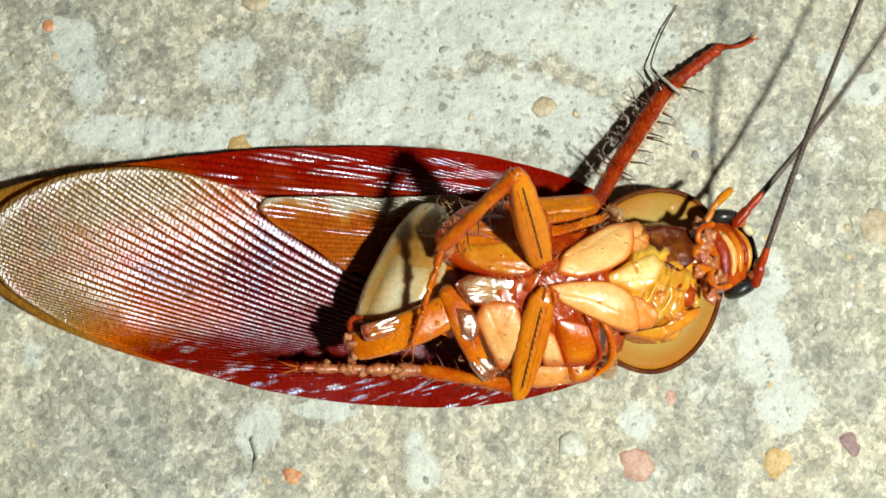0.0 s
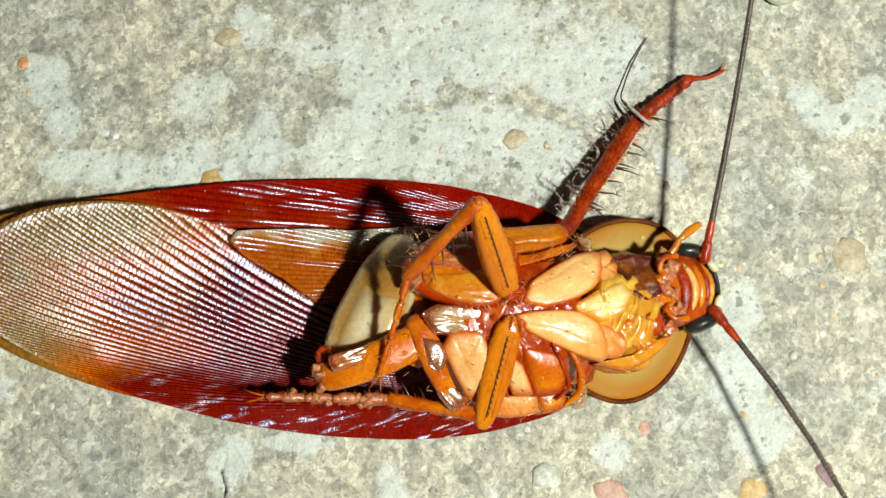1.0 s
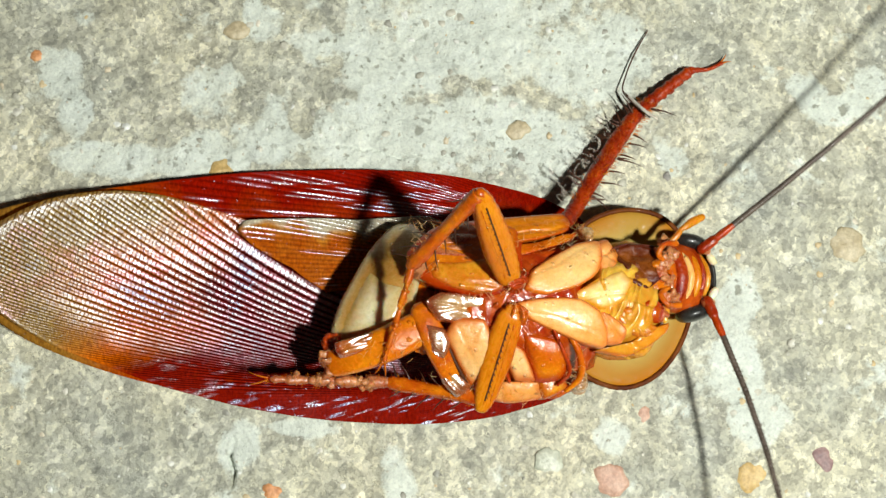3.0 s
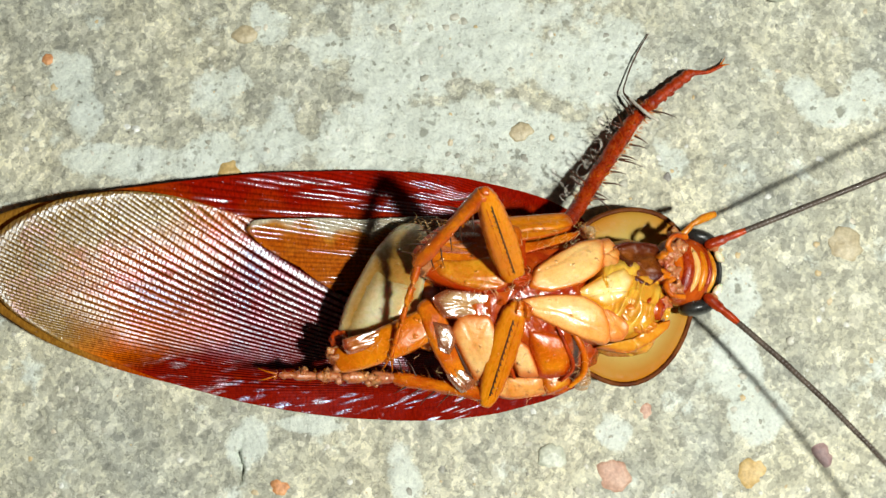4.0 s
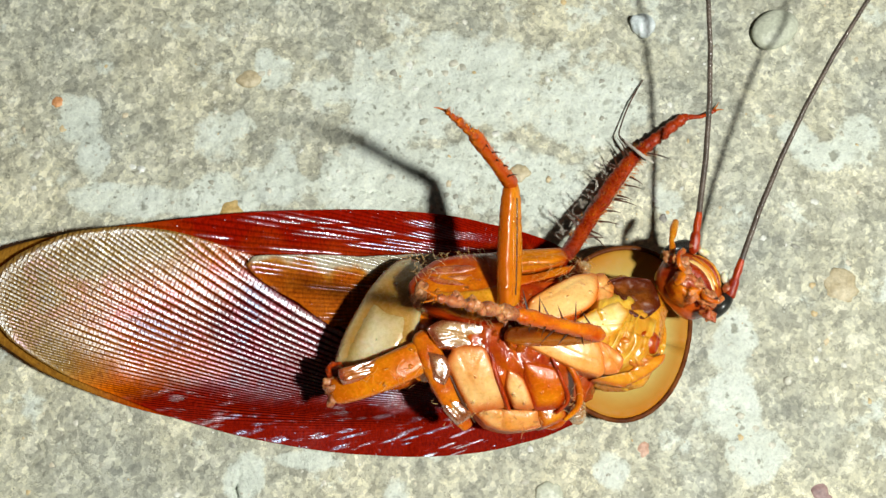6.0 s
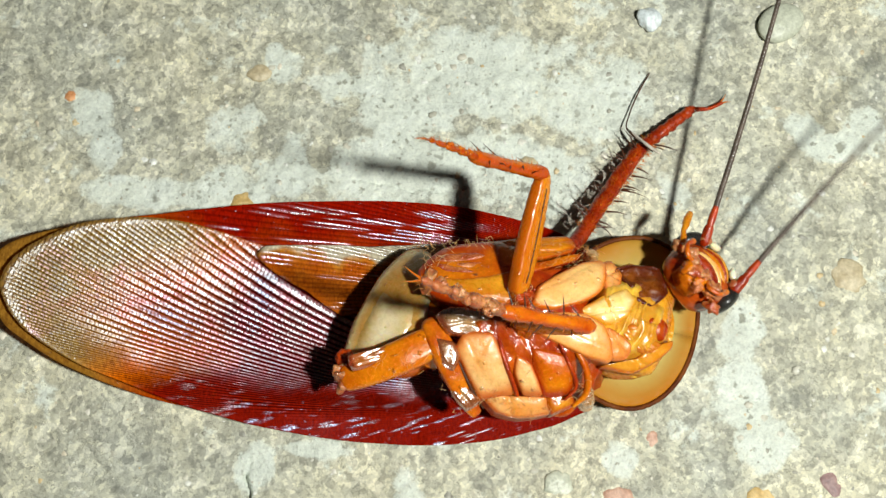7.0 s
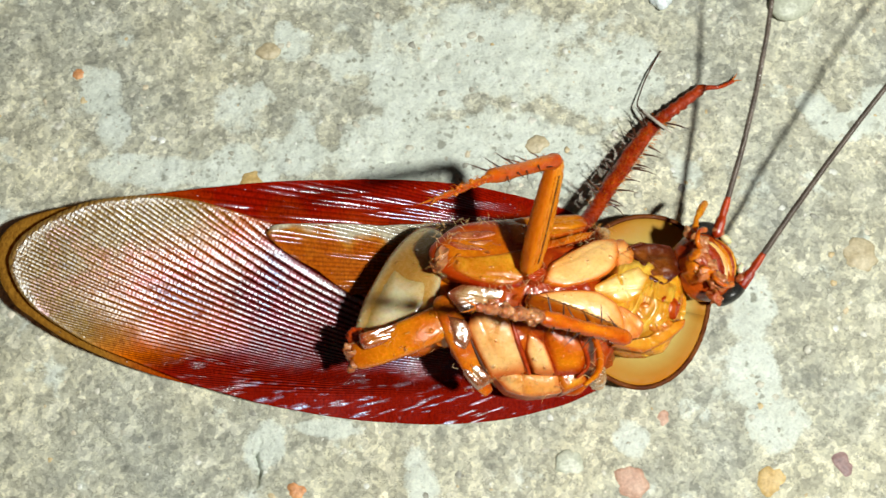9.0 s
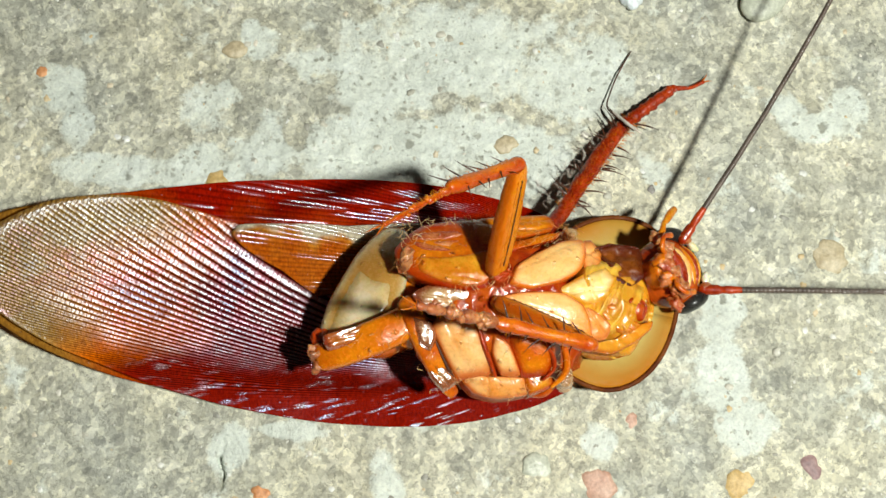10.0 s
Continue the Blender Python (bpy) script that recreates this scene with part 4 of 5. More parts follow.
on_body("side_plate", [(10.5, 1.65), (11.8, 1.9), (12.2, 1.3), (10.8, 0.7)], -0.25, M_AMBER, "amber side plate", None, 2.0, 0.1, 0.12, 0.2, (), (-0.05, -0.4))
crumple("joint", (12.9, 1.6), (0.5, 0.6), 0, -0.6, 0.3, 0.4, M_WET, "wet grey joint", None, 41, 0.5)
crumple("joint", (13.3, 10.1), (0.5, 0.45), 0, -0.6, 0.3, 0.4, M_WET, "wet grey joint", None, 43, 0.5)
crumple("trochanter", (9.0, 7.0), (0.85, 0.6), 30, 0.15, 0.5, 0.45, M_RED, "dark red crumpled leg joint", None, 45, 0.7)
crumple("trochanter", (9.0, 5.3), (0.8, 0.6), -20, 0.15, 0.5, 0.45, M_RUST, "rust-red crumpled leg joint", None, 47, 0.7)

neck = mesh_ob("neck", *blob((15.6, 6.4, 4.2), (2.7, 3.4, 1.7), -14, 2.5, 36, 18, wob=0.12), M_AMBER, roach, "amber neck skin")
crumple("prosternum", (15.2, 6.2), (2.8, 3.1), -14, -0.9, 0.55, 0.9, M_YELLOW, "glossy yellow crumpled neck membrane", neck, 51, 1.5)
on_body("hollow", [(14.6, 9.1), (15.6, 9.5), (17.3, 9.4), (17.7, 7.8), (16.6, 6.9), (15.7, 7.2), (15.2, 8.2)], -0.5, M_DEEP, "dark brown glossy hollow beside the mouth", neck, 1.6, -0.3, 0.35, 0.3, ((60, 14.6, 0.2), (140, -4.5, 0.2)))
on_body("neck_plate", [(12.2, 6.4), (13.8, 7.4), (15.1, 7.9), (15.7, 7.3), (15.4, 6.6), (15.1, 6.1), (13.8, 5.6), (12.9, 6.0)], -0.35, M_LEMON, "bright lemon-yellow wedge", neck, 1.0, 0.1, 0.16, 0.3, ((20, 15.6, 0.15), (100, 4.0, 0.12)))
on_body("neck_plate", [(13.7, 5.6), (14.6, 5.2), (15.4, 4.5), (15.0, 3.8), (14.2, 3.7), (14.0, 4.6)], -0.42, M_PEACH, "peach side wedge", neck, 1.2, 0.02, 0.12, 0.2, ((35, 14.6, 0.08),))
on_body("neck_plate", [(13.9, 9.5), (14.5, 9.7), (15.0, 8.8), (14.7, 7.9), (13.9, 7.6)], -0.6, M_PEACH, "cream fold at the hip", neck, 1.2, 0.05, 0.2, 0.2, ((120, 0.6, 0.12), (60, 14.8, 0.1)))
on_body("neck_fold", [(13.6, 3.4), (15.5, 3.1), (16.8, 3.7), (17.8, 4.5), (17.9, 5.0), (16.7, 4.6), (15.5, 3.8)], -0.85, M_YELLOW, "pale glossy fold along the shield", neck, 1.0, 0.1, 0.2, 0.2, ((70, 9.0, 0.15), (30, 15.6, 0.15)))
on_body("neck_fold", [(14.5, 5.4), (15.4, 5.9), (16.5, 5.1), (17.2, 4.7), (16.5, 4.1), (15.6, 4.3)], -0.65, M_YELLOW, "ochre fold", neck, 1.0, 0.1, 0.3, 0.3, ((40, 15.2, 0.15), (60, 12.3, 0.12), (20, 17.0, 0.12)))
on_body("neck_fold", [(16.3, 6.1), (17.0, 6.4), (17.6, 5.8), (17.3, 5.0), (16.4, 5.1)], -0.7, M_RUST, "dark red shiny fold", neck, 1.0, 0.1, 0.25, 0.3)

# fine hairs on the belly edges, beyond counting
def hairs():
    rng = np.random.default_rng(12)
    out = []
    for cx, cy, lift, sx, sy, n in ((5.5, 10.3, 0.0, 2.6, 0.3, 26), (3.6, 8.4, 0.1, 0.6, 1.0, 14), (2.4, 3.4, 0.3, 1.8, 0.6, 20), (9.0, 6.3, 0.4, 0.7, 1.0, 20), (4.6, 2.6, 0.0, 0.7, 1.8, 9), (11.2, 9.9, -0.1, 1.6, 0.6, 20),
                                    (9.0, 1.0, -0.1, 2.6, 0.5, 30), (7.6, 6.3, 0.1, 1.4, 0.3, 20), (4.4, 9.6, 0.0, 1.4, 0.7, 16), (13.0, 10.2, -0.3, 0.9, 0.5, 16), (6.3, 1.4, -0.2, 1.2, 0.5, 24),
                                    (10.5, 9.2, 0.0, 1.8, 0.3, 24), (12.4, 2.4, -0.2, 0.6, 1.2, 16)):
        for _ in range(n):
            x, y = cx + rng.uniform(-sx, sx), cy + rng.uniform(-sy, sy)
            p = Vector((x, y, float(belly(x, y)) + lift))
            q = p + Vector((rng.uniform(-0.35, 0.3), rng.uniform(-0.35, 0.35), rng.uniform(0.1, 0.4)))
            e = q + Vector((rng.uniform(-0.35, 0.3), rng.uniform(-0.35, 0.35), rng.uniform(-0.2, 0.2)))
            out.append(loft([(*p, 0.014, 0.014), (*q, 0.011, 0.011), (*e, 0.005, 0.005)], 4, 3))
    return join(*out)


tagged(mesh_ob("hairs", *hairs(), M_PEACH, roach, "fine pale body hairs"), kind="stuff")

# ---- head: origin between the antenna sockets, x ahead ----
head = mesh_ob("head", *blob((-1.45, 0, -1.2), (1.95, 2.1, 1.3), 0, 2.3, 40, 22, wob=0.06), M_FACE, roach, "glossy red-brown banded head", shift=(0, 0, 0))


def on_head(name, outline, z, h, material, label, **kw):
    return mesh_ob(name, *plate(outline, z, h, **kw), material, head, label, shift=(0, 0, 0))


def band(x, w, y, bow, material, label, top):
    """A cross band arched over the face: middle, half width, half length, bow, colour and height."""
    pts = [(x - bow * k * k, y * k, top - 0.3 - 0.5 * k * k, w * (1 - 0.3 * k * k), 0.3) for k in (-1, -0.66, -0.33, 0, 0.33, 0.66, 1)]
    return mesh_ob("face_band", *loft(pts, 16, 4, rough=0.05), material, head, label, shift=(0, 0, 0))


band(0.05, 0.24, 1.3, 0.3, M_AMBER, "amber brow band", 0.04)
band(-0.25, 0.22, 1.35, 0.3, M_RED, "dark red face band", 0.13)
band(-0.62, 0.28, 1.45, 0.35, M_FEMUR, "orange face band", 0.18)
band(-1.08, 0.26, 1.45, 0.38, M_CREAM, "pale tan face band", 0.26)
band(-1.6, 0.4, 1.6, 0.4, M_SHIN, "shiny dark red face plate", 0.3)
band(-2.2, 0.32, 1.4, 0.3, M_RUST, "rust-brown face plate", 0.2)
on_head("labrum", [(-2.8, 0.9), (-2.75, -0.9), (-3.4, -0.75), (-3.7, 0), (-3.4, 0.75)], -0.1, 0.5, M_RUST, "rust upper lip", depth=0.9, wob=0.2, flat=3)
for s in (1, -1):
    mesh_ob("eye", *blob((-0.55, 2.05 * s, -1.0), (1.05, 0.5, 0.95), -14 * s, 2.3, 26, 14), M_EYE, head, "black shiny kidney-shaped eye", shift=(0, 0, 0))
    mesh_ob("ocellus", *blob((0.4, 1.0 * s, -0.2), (0.24, 0.46, 0.24), 35 * s, 2.0, 16, 8, wob=0.2), M_MILK, head, "small cream eye spot", shift=(0, 0, 0))
    mesh_ob("socket", *blob((0.0, 1.62 * s, -0.15), (0.42, 0.4, 0.35), 0, 2.0, 18, 10, wob=0.25), M_PINK, head, "pale ring at the antenna base", shift=(0, 0, 0))
    mesh_ob("palp", *loft([(-2.6, 0.7 * s, 0.3, 0.13, 0.13), (-3.3, 1.1 * s, 0.75, 0.17, 0.15), (-3.0, 1.7 * s, 0.9, 0.14, 0.14), (-2.2, 1.75 * s, 0.75, 0.19, 0.16)], 10), M_RUST, head, "jointed mouth feeler", shift=(0, 0, 0))
    mesh_ob("mandible", *blob((-3.2, 0.55 * s, 0.15), (0.5, 0.4, 0.4), 30 * s, 2.2, 18, 10, wob=0.5), M_RUST, head, "rust-brown jaw", shift=(0, 0, 0))
mesh_ob("crown", *loft([(0.2, -1.6, -1.1, 0.2, 0.45), (0.6, -0.8, -1.0, 0.22, 0.5), (0.72, 0, -1.0, 0.22, 0.5), (0.6, 0.8, -1.0, 0.22, 0.5), (0.2, 1.6, -1.1, 0.2, 0.45)], 16), M_EYE, head, "dark crown between the eyes", shift=(0, 0, 0))
mesh_ob("palp", *loft([(-2.4, 1.7, -0.3, 0.13, 0.13), (-1.8, 2.25, -0.1, 0.2, 0.17), (-1.45, 2.7, 0.0, 0.15, 0.14), (-1.2, 2.85, 0.05, 0.2, 0.18), (-0.7, 3.15, 0.05, 0.25, 0.2), (-0.1, 3.42, 0.0, 0.2, 0.17)], 12, rough=0.06), M_AMBER, head, "jointed mouth feeler held out", shift=(0, 0, 0))
rng = np.random.default_rng(21)
for cx, cy, cz, r in ((-3.1, 0.2, 0.35, 0.42), (-2.7, -0.3, 0.5, 0.34), (-2.75, 0.75, 0.4, 0.36), (-2.3, 1.2, 0.2, 0.38), (-2.35, -1.3, 0.25, 0.4), (-2.9, -1.2, 0.25, 0.36), (-3.0, -2.0, -0.1, 0.38), (-2.5, 1.9, -0.1, 0.34), (-3.4, -0.6, 0.2, 0.34)):
    mesh_ob("maxilla_lobe", *blob((cx, cy, cz), (r * 1.2, r, r * 0.8), rng.uniform(0, 180), 2.2, 26, 14, wob=0.7, seed=int(rng.integers(1, 60))), M_PINK if cx > -2.9 else M_FROST, head, "frosted pinkish mouthpart lobe", shift=(0, 0, 0))

# ---- antennae: a red base and rigid ringed pieces ----
SEG, NSEG = 3.4, 12


def antenna():
    base = mesh_ob("antenna", *loft([(-0.3, 0, 0, 0.32, 0.32), (0.5, 0, 0, 0.3, 0.3), (0.75, 0, 0, 0.22, 0.22), (1.2, 0, 0, 0.24, 0.24), (1.9, 0, 0, 0.18, 0.18)], 14), M_RED, roach,
                   "long dark antenna with a red base", shift=(0, 0, 0))
    pieces = []
    for k in range(NSEG):
        ring, n = [], 14
        for i in range(n * 4 + 1):
            s = (k + i / (n * 4)) / NSEG
            rad = 0.185 * (1 - 0.62 * s) * (1.0 + 0.07 * math.sin(2 * math.pi * i / 4 + 0.8))
            ring.append((SEG * i / (n * 4), 0, 0, rad, rad))
        pieces.append(mesh_ob("flagellum_piece", *loft(ring, 8, 1), M_FLAG, base, "", shift=(0, 0, 0)))
    return base, pieces


# ---- legs ----
def limb(name, length, prof, material, label, spines=0, seed=0, spine_len=1.1, groove=False, n=16, power=2.0):
    """A leg piece along x from its joint; prof: (place 0..1, half width, half height)."""
    ob = mesh_ob(name, *loft([(length * s, 0, 0, wd, ht) for s, wd, ht in prof], n, 7, rough=0.05 if groove else 0.11, seed=seed, power=power), material, roach, label, shift=(0, 0, 0))
    # rim is strongest along both flanks, so the colour darkens there
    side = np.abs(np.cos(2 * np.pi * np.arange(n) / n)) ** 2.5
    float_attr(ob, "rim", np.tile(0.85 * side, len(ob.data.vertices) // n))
    rng = np.random.default_rng(seed)
    for k in range(spines):
        s = 0.15 + 0.8 * (k + rng.uniform(-0.2, 0.2)) / max(1, spines - 1) * 0.98
        w = np.interp(s, [q[0] for q in prof], [q[1] for q in prof])
        side = 1 if k % 2 else -1
        b = Vector((length * s, side * w * 0.85, w * rng.uniform(-0.2, 0.6)))
        tip = b + Vector((spine_len * rng.uniform(0.35, 0.75), side * spine_len * rng.uniform(0.5, 0.9), spine_len * rng.uniform(-0.2, 0.6)))
        mesh_ob("spine", *spike(b, tip, 0.06), M_SPINE, ob, "", shift=(0, 0, 0))
    hair = []
    for k in range(26 if groove else 70):
        s, a = rng.uniform(0.08, 0.97), rng.uniform(-0.3, math.pi + 0.3)
        w, h = (np.interp(s, [q[0] for q in prof], [q[c] for q in prof]) for c in (1, 2))
        b = Vector((length * s, w * math.cos(a) * 0.97, h * math.sin(a) * 0.97))
        hair.append(spike(b, b + Vector((rng.uniform(0.05, 0.2), math.cos(a) * rng.uniform(0.1, 0.3), math.sin(a) * rng.uniform(0.1, 0.3))), 0.016))
    mesh_ob("bristles", *join(*hair), M_RUST, ob, "", shift=(0, 0, 0))
    if groove:
        ln = [(length * s, 0.02, np.interp(s, [q[0] for q in prof], [q[2] for q in prof]) + 0.0, 0.05, 0.05) for s in (0.12, 0.35, 0.6, 0.9)]
        for k in range(13):
            s = 0.14 + 0.06 * k
            zt = np.interp(s, [q[0] for q in prof], [q[2] for q in prof])
            mesh_ob("tooth", *spike((length * s, 0.03, zt), (length * s + 0.1, 0.16, zt + 0.12), 0.05), M_SPINE, ob, "", shift=(0, 0, 0))
        mesh_ob("groove", *loft([(q[0], q[1] + 0.3, q[2] - 0.03, 0.035, 0.04) for q in ln], 8, 4), M_RUST, ob, "brown groove", shift=(0, 0, 0))
        mesh_ob("groove", *loft(ln, 8, 4), M_SPINE, ob, "dark toothed line", shift=(0, 0, 0))
    return ob


def tarsus(length, material, label, girth=0.3, lumps=0):
    prof, n = [], 5
    for k in range(n):
        a, b = k / n, (k + 1) / n
        r = girth * (1 - 0.1 * k)
        prof += [(a + 0.01, r * 0.7, r * 0.7), (a + 0.08, r, r), (b - 0.03, r * 1.1, r * 1.05)]
    prof[-1] = (0.9, 0.13, 0.13)
    ob = limb("tarsus", length, prof, material, label, 0, 3, n=12)
    for k in range(3):
        mesh_ob("pad", *blob((length * (0.2 + 0.2 * k), 0.02, girth * 0.7), (girth * 0.75, girth * 0.6, girth * 0.5), 0, 2, 12, 8), material, ob, "soft foot pad", shift=(0, 0, 0))
    g = np.random.default_rng(int(girth * 100))
    for k in range(lumps):
        u, a, r = g.uniform(0.02, 0.8), g.uniform(-0.4, 3.5), girth * g.uniform(0.4, 0.75)
        mesh_ob("lump", *blob((length * u, girth * 0.8 * math.cos(a), girth * 0.8 * math.sin(a)), (r * 1.2, r, r), g.uniform(0, 90), 2.2, 14, 9, wob=0.6, seed=k + 3), material, ob, "", shift=(0, 0, 0))
    for s in (1, -1):
        mesh_ob("claw", *spike((length * 0.93, 0.05 * s, 0), (length * 1.07, 0.34 * s, -0.12), 0.07), M_RUST, ob, "small curved claw", shift=(0, 0, 0))
    return ob


FEMUR = [(0, 0.4, 0.34), (0.08, 0.7, 0.44), (0.4, 0.84, 0.48), (0.75, 0.72, 0.44), (0.94, 0.54, 0.4), (1.0, 0.38, 0.34)]
TIBIA = [(0, 0.32, 0.32), (0.07, 0.44, 0.42), (0.5, 0.36, 0.34), (0.9, 0.42, 0.38), (1.0, 0.32, 0.3)]
legs = {}
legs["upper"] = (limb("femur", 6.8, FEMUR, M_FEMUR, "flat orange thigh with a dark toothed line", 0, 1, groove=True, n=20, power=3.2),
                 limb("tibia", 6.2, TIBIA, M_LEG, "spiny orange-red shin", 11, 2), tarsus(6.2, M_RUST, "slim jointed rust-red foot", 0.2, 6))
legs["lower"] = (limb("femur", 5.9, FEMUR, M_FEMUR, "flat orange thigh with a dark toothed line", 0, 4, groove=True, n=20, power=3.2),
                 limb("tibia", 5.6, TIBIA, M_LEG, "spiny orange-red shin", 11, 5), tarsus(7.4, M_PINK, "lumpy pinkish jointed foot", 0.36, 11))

# the front leg that rests still, its foot on the ground
fl = mesh_ob("tibia", *loft([(12.3, 10.8, 4.2, 0.5, 0.45), (13.3, 12.2, 3.1, 0.46, 0.44), (15.2, 15.1, 2.0, 0.5, 0.45), (17.0, 17.7, 1.15, 0.47, 0.42), (18.1, 18.9, 0.8, 0.36, 0.36)], 20, 9, rough=0.14), M_SHIN, roach, "dark red front shin with spines and lint")
rng = np.random.default_rng(3)
for k in range(26):
    s = rng.uniform(0.05, 1.0)
    b = Vector((13.3 + 4.9 * s, 12.2 + 6.8 * s, 3.1 - 2.3 * s))
    side = 1 if k % 2 else -1
    d = Vector((0.81 * side, -0.59 * side, 0)) + Vector((0.59, 0.81, 0)) * rng.uniform(-0.3, 0.7) + Vector((0, 0, rng.uniform(-0.2, 0.4)))
    mesh_ob("spine", *spike(b + d * 0.4, b + d * rng.uniform(1.1, 1.9), 0.075), M_SPINE, fl, "", shift=HOME)
hair = []
for k in range(420):
    s, a = rng.uniform(0.0, 1.0), rng.uniform(0, 2 * math.pi)
    d = Vector((0.81 * math.cos(a), -0.59 * math.cos(a), math.sin(a)))
    b = Vector((13.3 + 4.9 * s, 12.2 + 6.8 * s, 3.1 - 2.3 * s)) + d * 0.38
    hair.append(spike(b, b + d * rng.uniform(0.15, 0.45) + Vector((0.59, 0.81, -0.4)) * rng.uniform(0, 0.3), 0.018))
mesh_ob("bristles", *join(*hair), M_RUST, fl, "", shift=HOME)
ft = []
for k in range(6):
    s = k / 5
    for e, r in ((0.02, 0.29), (0.15, 0.35)):
        u = s + e * 0.9
        if u < 1.05:
            ft.append((18.1 + 2.9 * u, 18.9 + 2.3 * u, 0.8 - 0.3 * u, r * (1.2 - 0.2 * s), r * (1.15 - 0.2 * s)))
ft += [(21.5, 21.3, 0.5, 0.16, 0.16), (22.3, 21.4, 0.4, 0.11, 0.11), (23.1, 21.8, 0.35, 0.13, 0.13)]
fo = mesh_ob("tarsus", *loft(ft, 14, 4, rough=0.2), M_SHIN, roach, "dark red jointed foot resting on concrete")
for tip in ((23.8, 22.0, 0.15), (23.5, 22.5, 0.2)):
    mesh_ob("claw", *spike((23.0, 21.8, 0.3), tip, 0.08), M_RUST, fo, "small curved claw", shift=HOME)


def lint():
    g = np.random.default_rng(8)
    out = []
    for _ in range(30):
        s = g.uniform(-0.05, 0.75)
        p = Vector((13.0 + 4.6 * s - 0.4, 12.3 + 6.5 * s + 0.35, 2.7 - 2.0 * s))
        pts = []
        for k in range(5):
            pts.append((*p, 0.013, 0.013))
            p = p + Vector((g.uniform(-0.4, 0.2), g.uniform(-0.15, 0.4), g.uniform(-0.25, 0.3)))
        out.append(loft(pts, 5, 2))
    return join(*out)


tagged(mesh_ob("lint", *lint(), M_HAIR, roach, "grey lint caught on the front leg"), kind="stuff")
thread = mesh_ob("thread", *loft([(18.1, 17.9, 1.75, 0.05, 0.05), (17.2, 18.8, 1.5, 0.06, 0.06), (16.7, 19.8, 0.7, 0.05, 0.05), (17.0, 20.9, 0.3, 0.05, 0.05), (17.4, 21.9, 0.2, 0.05, 0.05), (17.9, 22.9, 0.15, 0.05, 0.05), (18.5, 23.9, 0.12, 0.03, 0.03)], 8, 6), M_SPINE)
tagged(thread, "thin dark plant fibre lying across the insect's foot", "fibre")
thread = mesh_ob("thread", *loft([(16.8, 19.6, 0.9, 0.05, 0.05), (17.3, 18.8, 1.6, 0.1, 0.09), (17.9, 18.1, 2.0, 0.11, 0.1), (18.7, 17.9, 1.3, 0.05, 0.05)], 10, 6, rough=0.2), M_HAIR)
tagged(thread, "short pale fibre across the insect's foot", "fibre")

antenna_a, antenna_b = antenna(), antenna()


# ---- movement ----
def bone_rows(points):
    """Rows for a piece along x from (seconds, joint, end), millimetres, turned with the least twist."""
    rows, ydir = [], Vector((0.3, 0.2, -0.9))
    for t, a, b in points:
        x = (Vector(b) - Vector(a)).normalized()
        if not rows:
            up = Vector((0, 0, 1)) if abs(x.z) < 0.9 else Vector((0, 1, 0))
            ydir = up.cross(x)
        y = (ydir - x * ydir.dot(x)).normalized()
        z = x.cross(y)
        m = Matrix((x, y, z)).transposed().to_4x4()
        rows.append((t, Matrix.Translation((Vector(a) - HOME) * MM) @ m))
        ydir = y
    return rows


def key_leg(leg, joint, rows):
    """rows: (seconds, knee, ankle, toe); long pauses are filled in by turning each piece evenly about its joint."""
    fem, tib, tar = leg
    full = [rows[0]]
    for (t0, *p0), (t1, *p1) in zip(rows, rows[1:]):
        n = max(1, math.ceil((t1 - t0) / 0.2)) if t1 - t0 > 0.35 else 1
        for i in range(1, n):
            u, at, line = i / n, Vector(joint), []
            for j in range(3):
                a = Vector(p0[j]) - (Vector(p0[j - 1]) if j else Vector(joint))
                b = Vector(p1[j]) - (Vector(p1[j - 1]) if j else Vector(joint))
                at = at + a.lerp(b, u).normalized() * (a.length + (b.length - a.length) * u)
                line.append(at.copy())
            full.append((t0 + (t1 - t0) * u, *line))
        full.append((t1, *p1))
    rows = full
    for ob, pts in ((fem, [(t, joint, k) for t, k, a, f in rows]), (tib, [(t, k, a) for t, k, a, f in rows]), (tar, [(t, a, f) for t, k, a, f in rows])):
        walk(ob, bone_rows(pts))


def key_antenna(ant, side, heads, rows):
    """rows: (seconds, bearing at the base, rise, bend along the whole length), in degrees."""
    base, pieces = ant
    times = [h[0] for h in heads]
    chain = []
    steps = sorted({round(t + k * (u - t) / max(1, math.ceil((u - t) / 0.3)), 3) for (t, *_), (u, *_) in zip(rows, rows[1:]) for k in range(max(1, math.ceil((u - t) / 0.3)))} | {rows[-1][0]})
    seconds = [q[0] for q in rows]
    for t in steps:
        az, el, bend = (float(np.interp(t, seconds, [q[k] for q in rows])) for k in (1, 2, 3))
        hx, hy, ha = (float(np.interp(t, times, [h[k] for h in heads])) for k in (1, 2, 3))
        r = radians(ha)
        p = Vector((hx - math.sin(r) * 1.75 * side, hy + math.cos(r) * 1.75 * side, 5.0))
        line = [(t, p.copy(), None)]
        spots = [p.copy()]
        step = 1.7
        for k in range(NSEG + 1):
            a, e = radians(az + bend * max(0, k - 0.5) / NSEG), radians(el)
            p = p + Vector((math.cos(a) * math.cos(e), math.sin(a) * math.cos(e), math.sin(e))) * step
            spots.append(p.copy())
            step = SEG
        chain.append((t, spots))
    root = bone_rows([(t, s[0], s[1]) for t, s in chain])
    walk(base, root)
    for k, ob in enumerate(pieces):
        own = bone_rows([(t, s[k + 1], s[k + 2]) for t, s in chain])
        walk(ob, [(t, r.inverted() @ m) for (t, m), (_, r) in zip(own, root)])


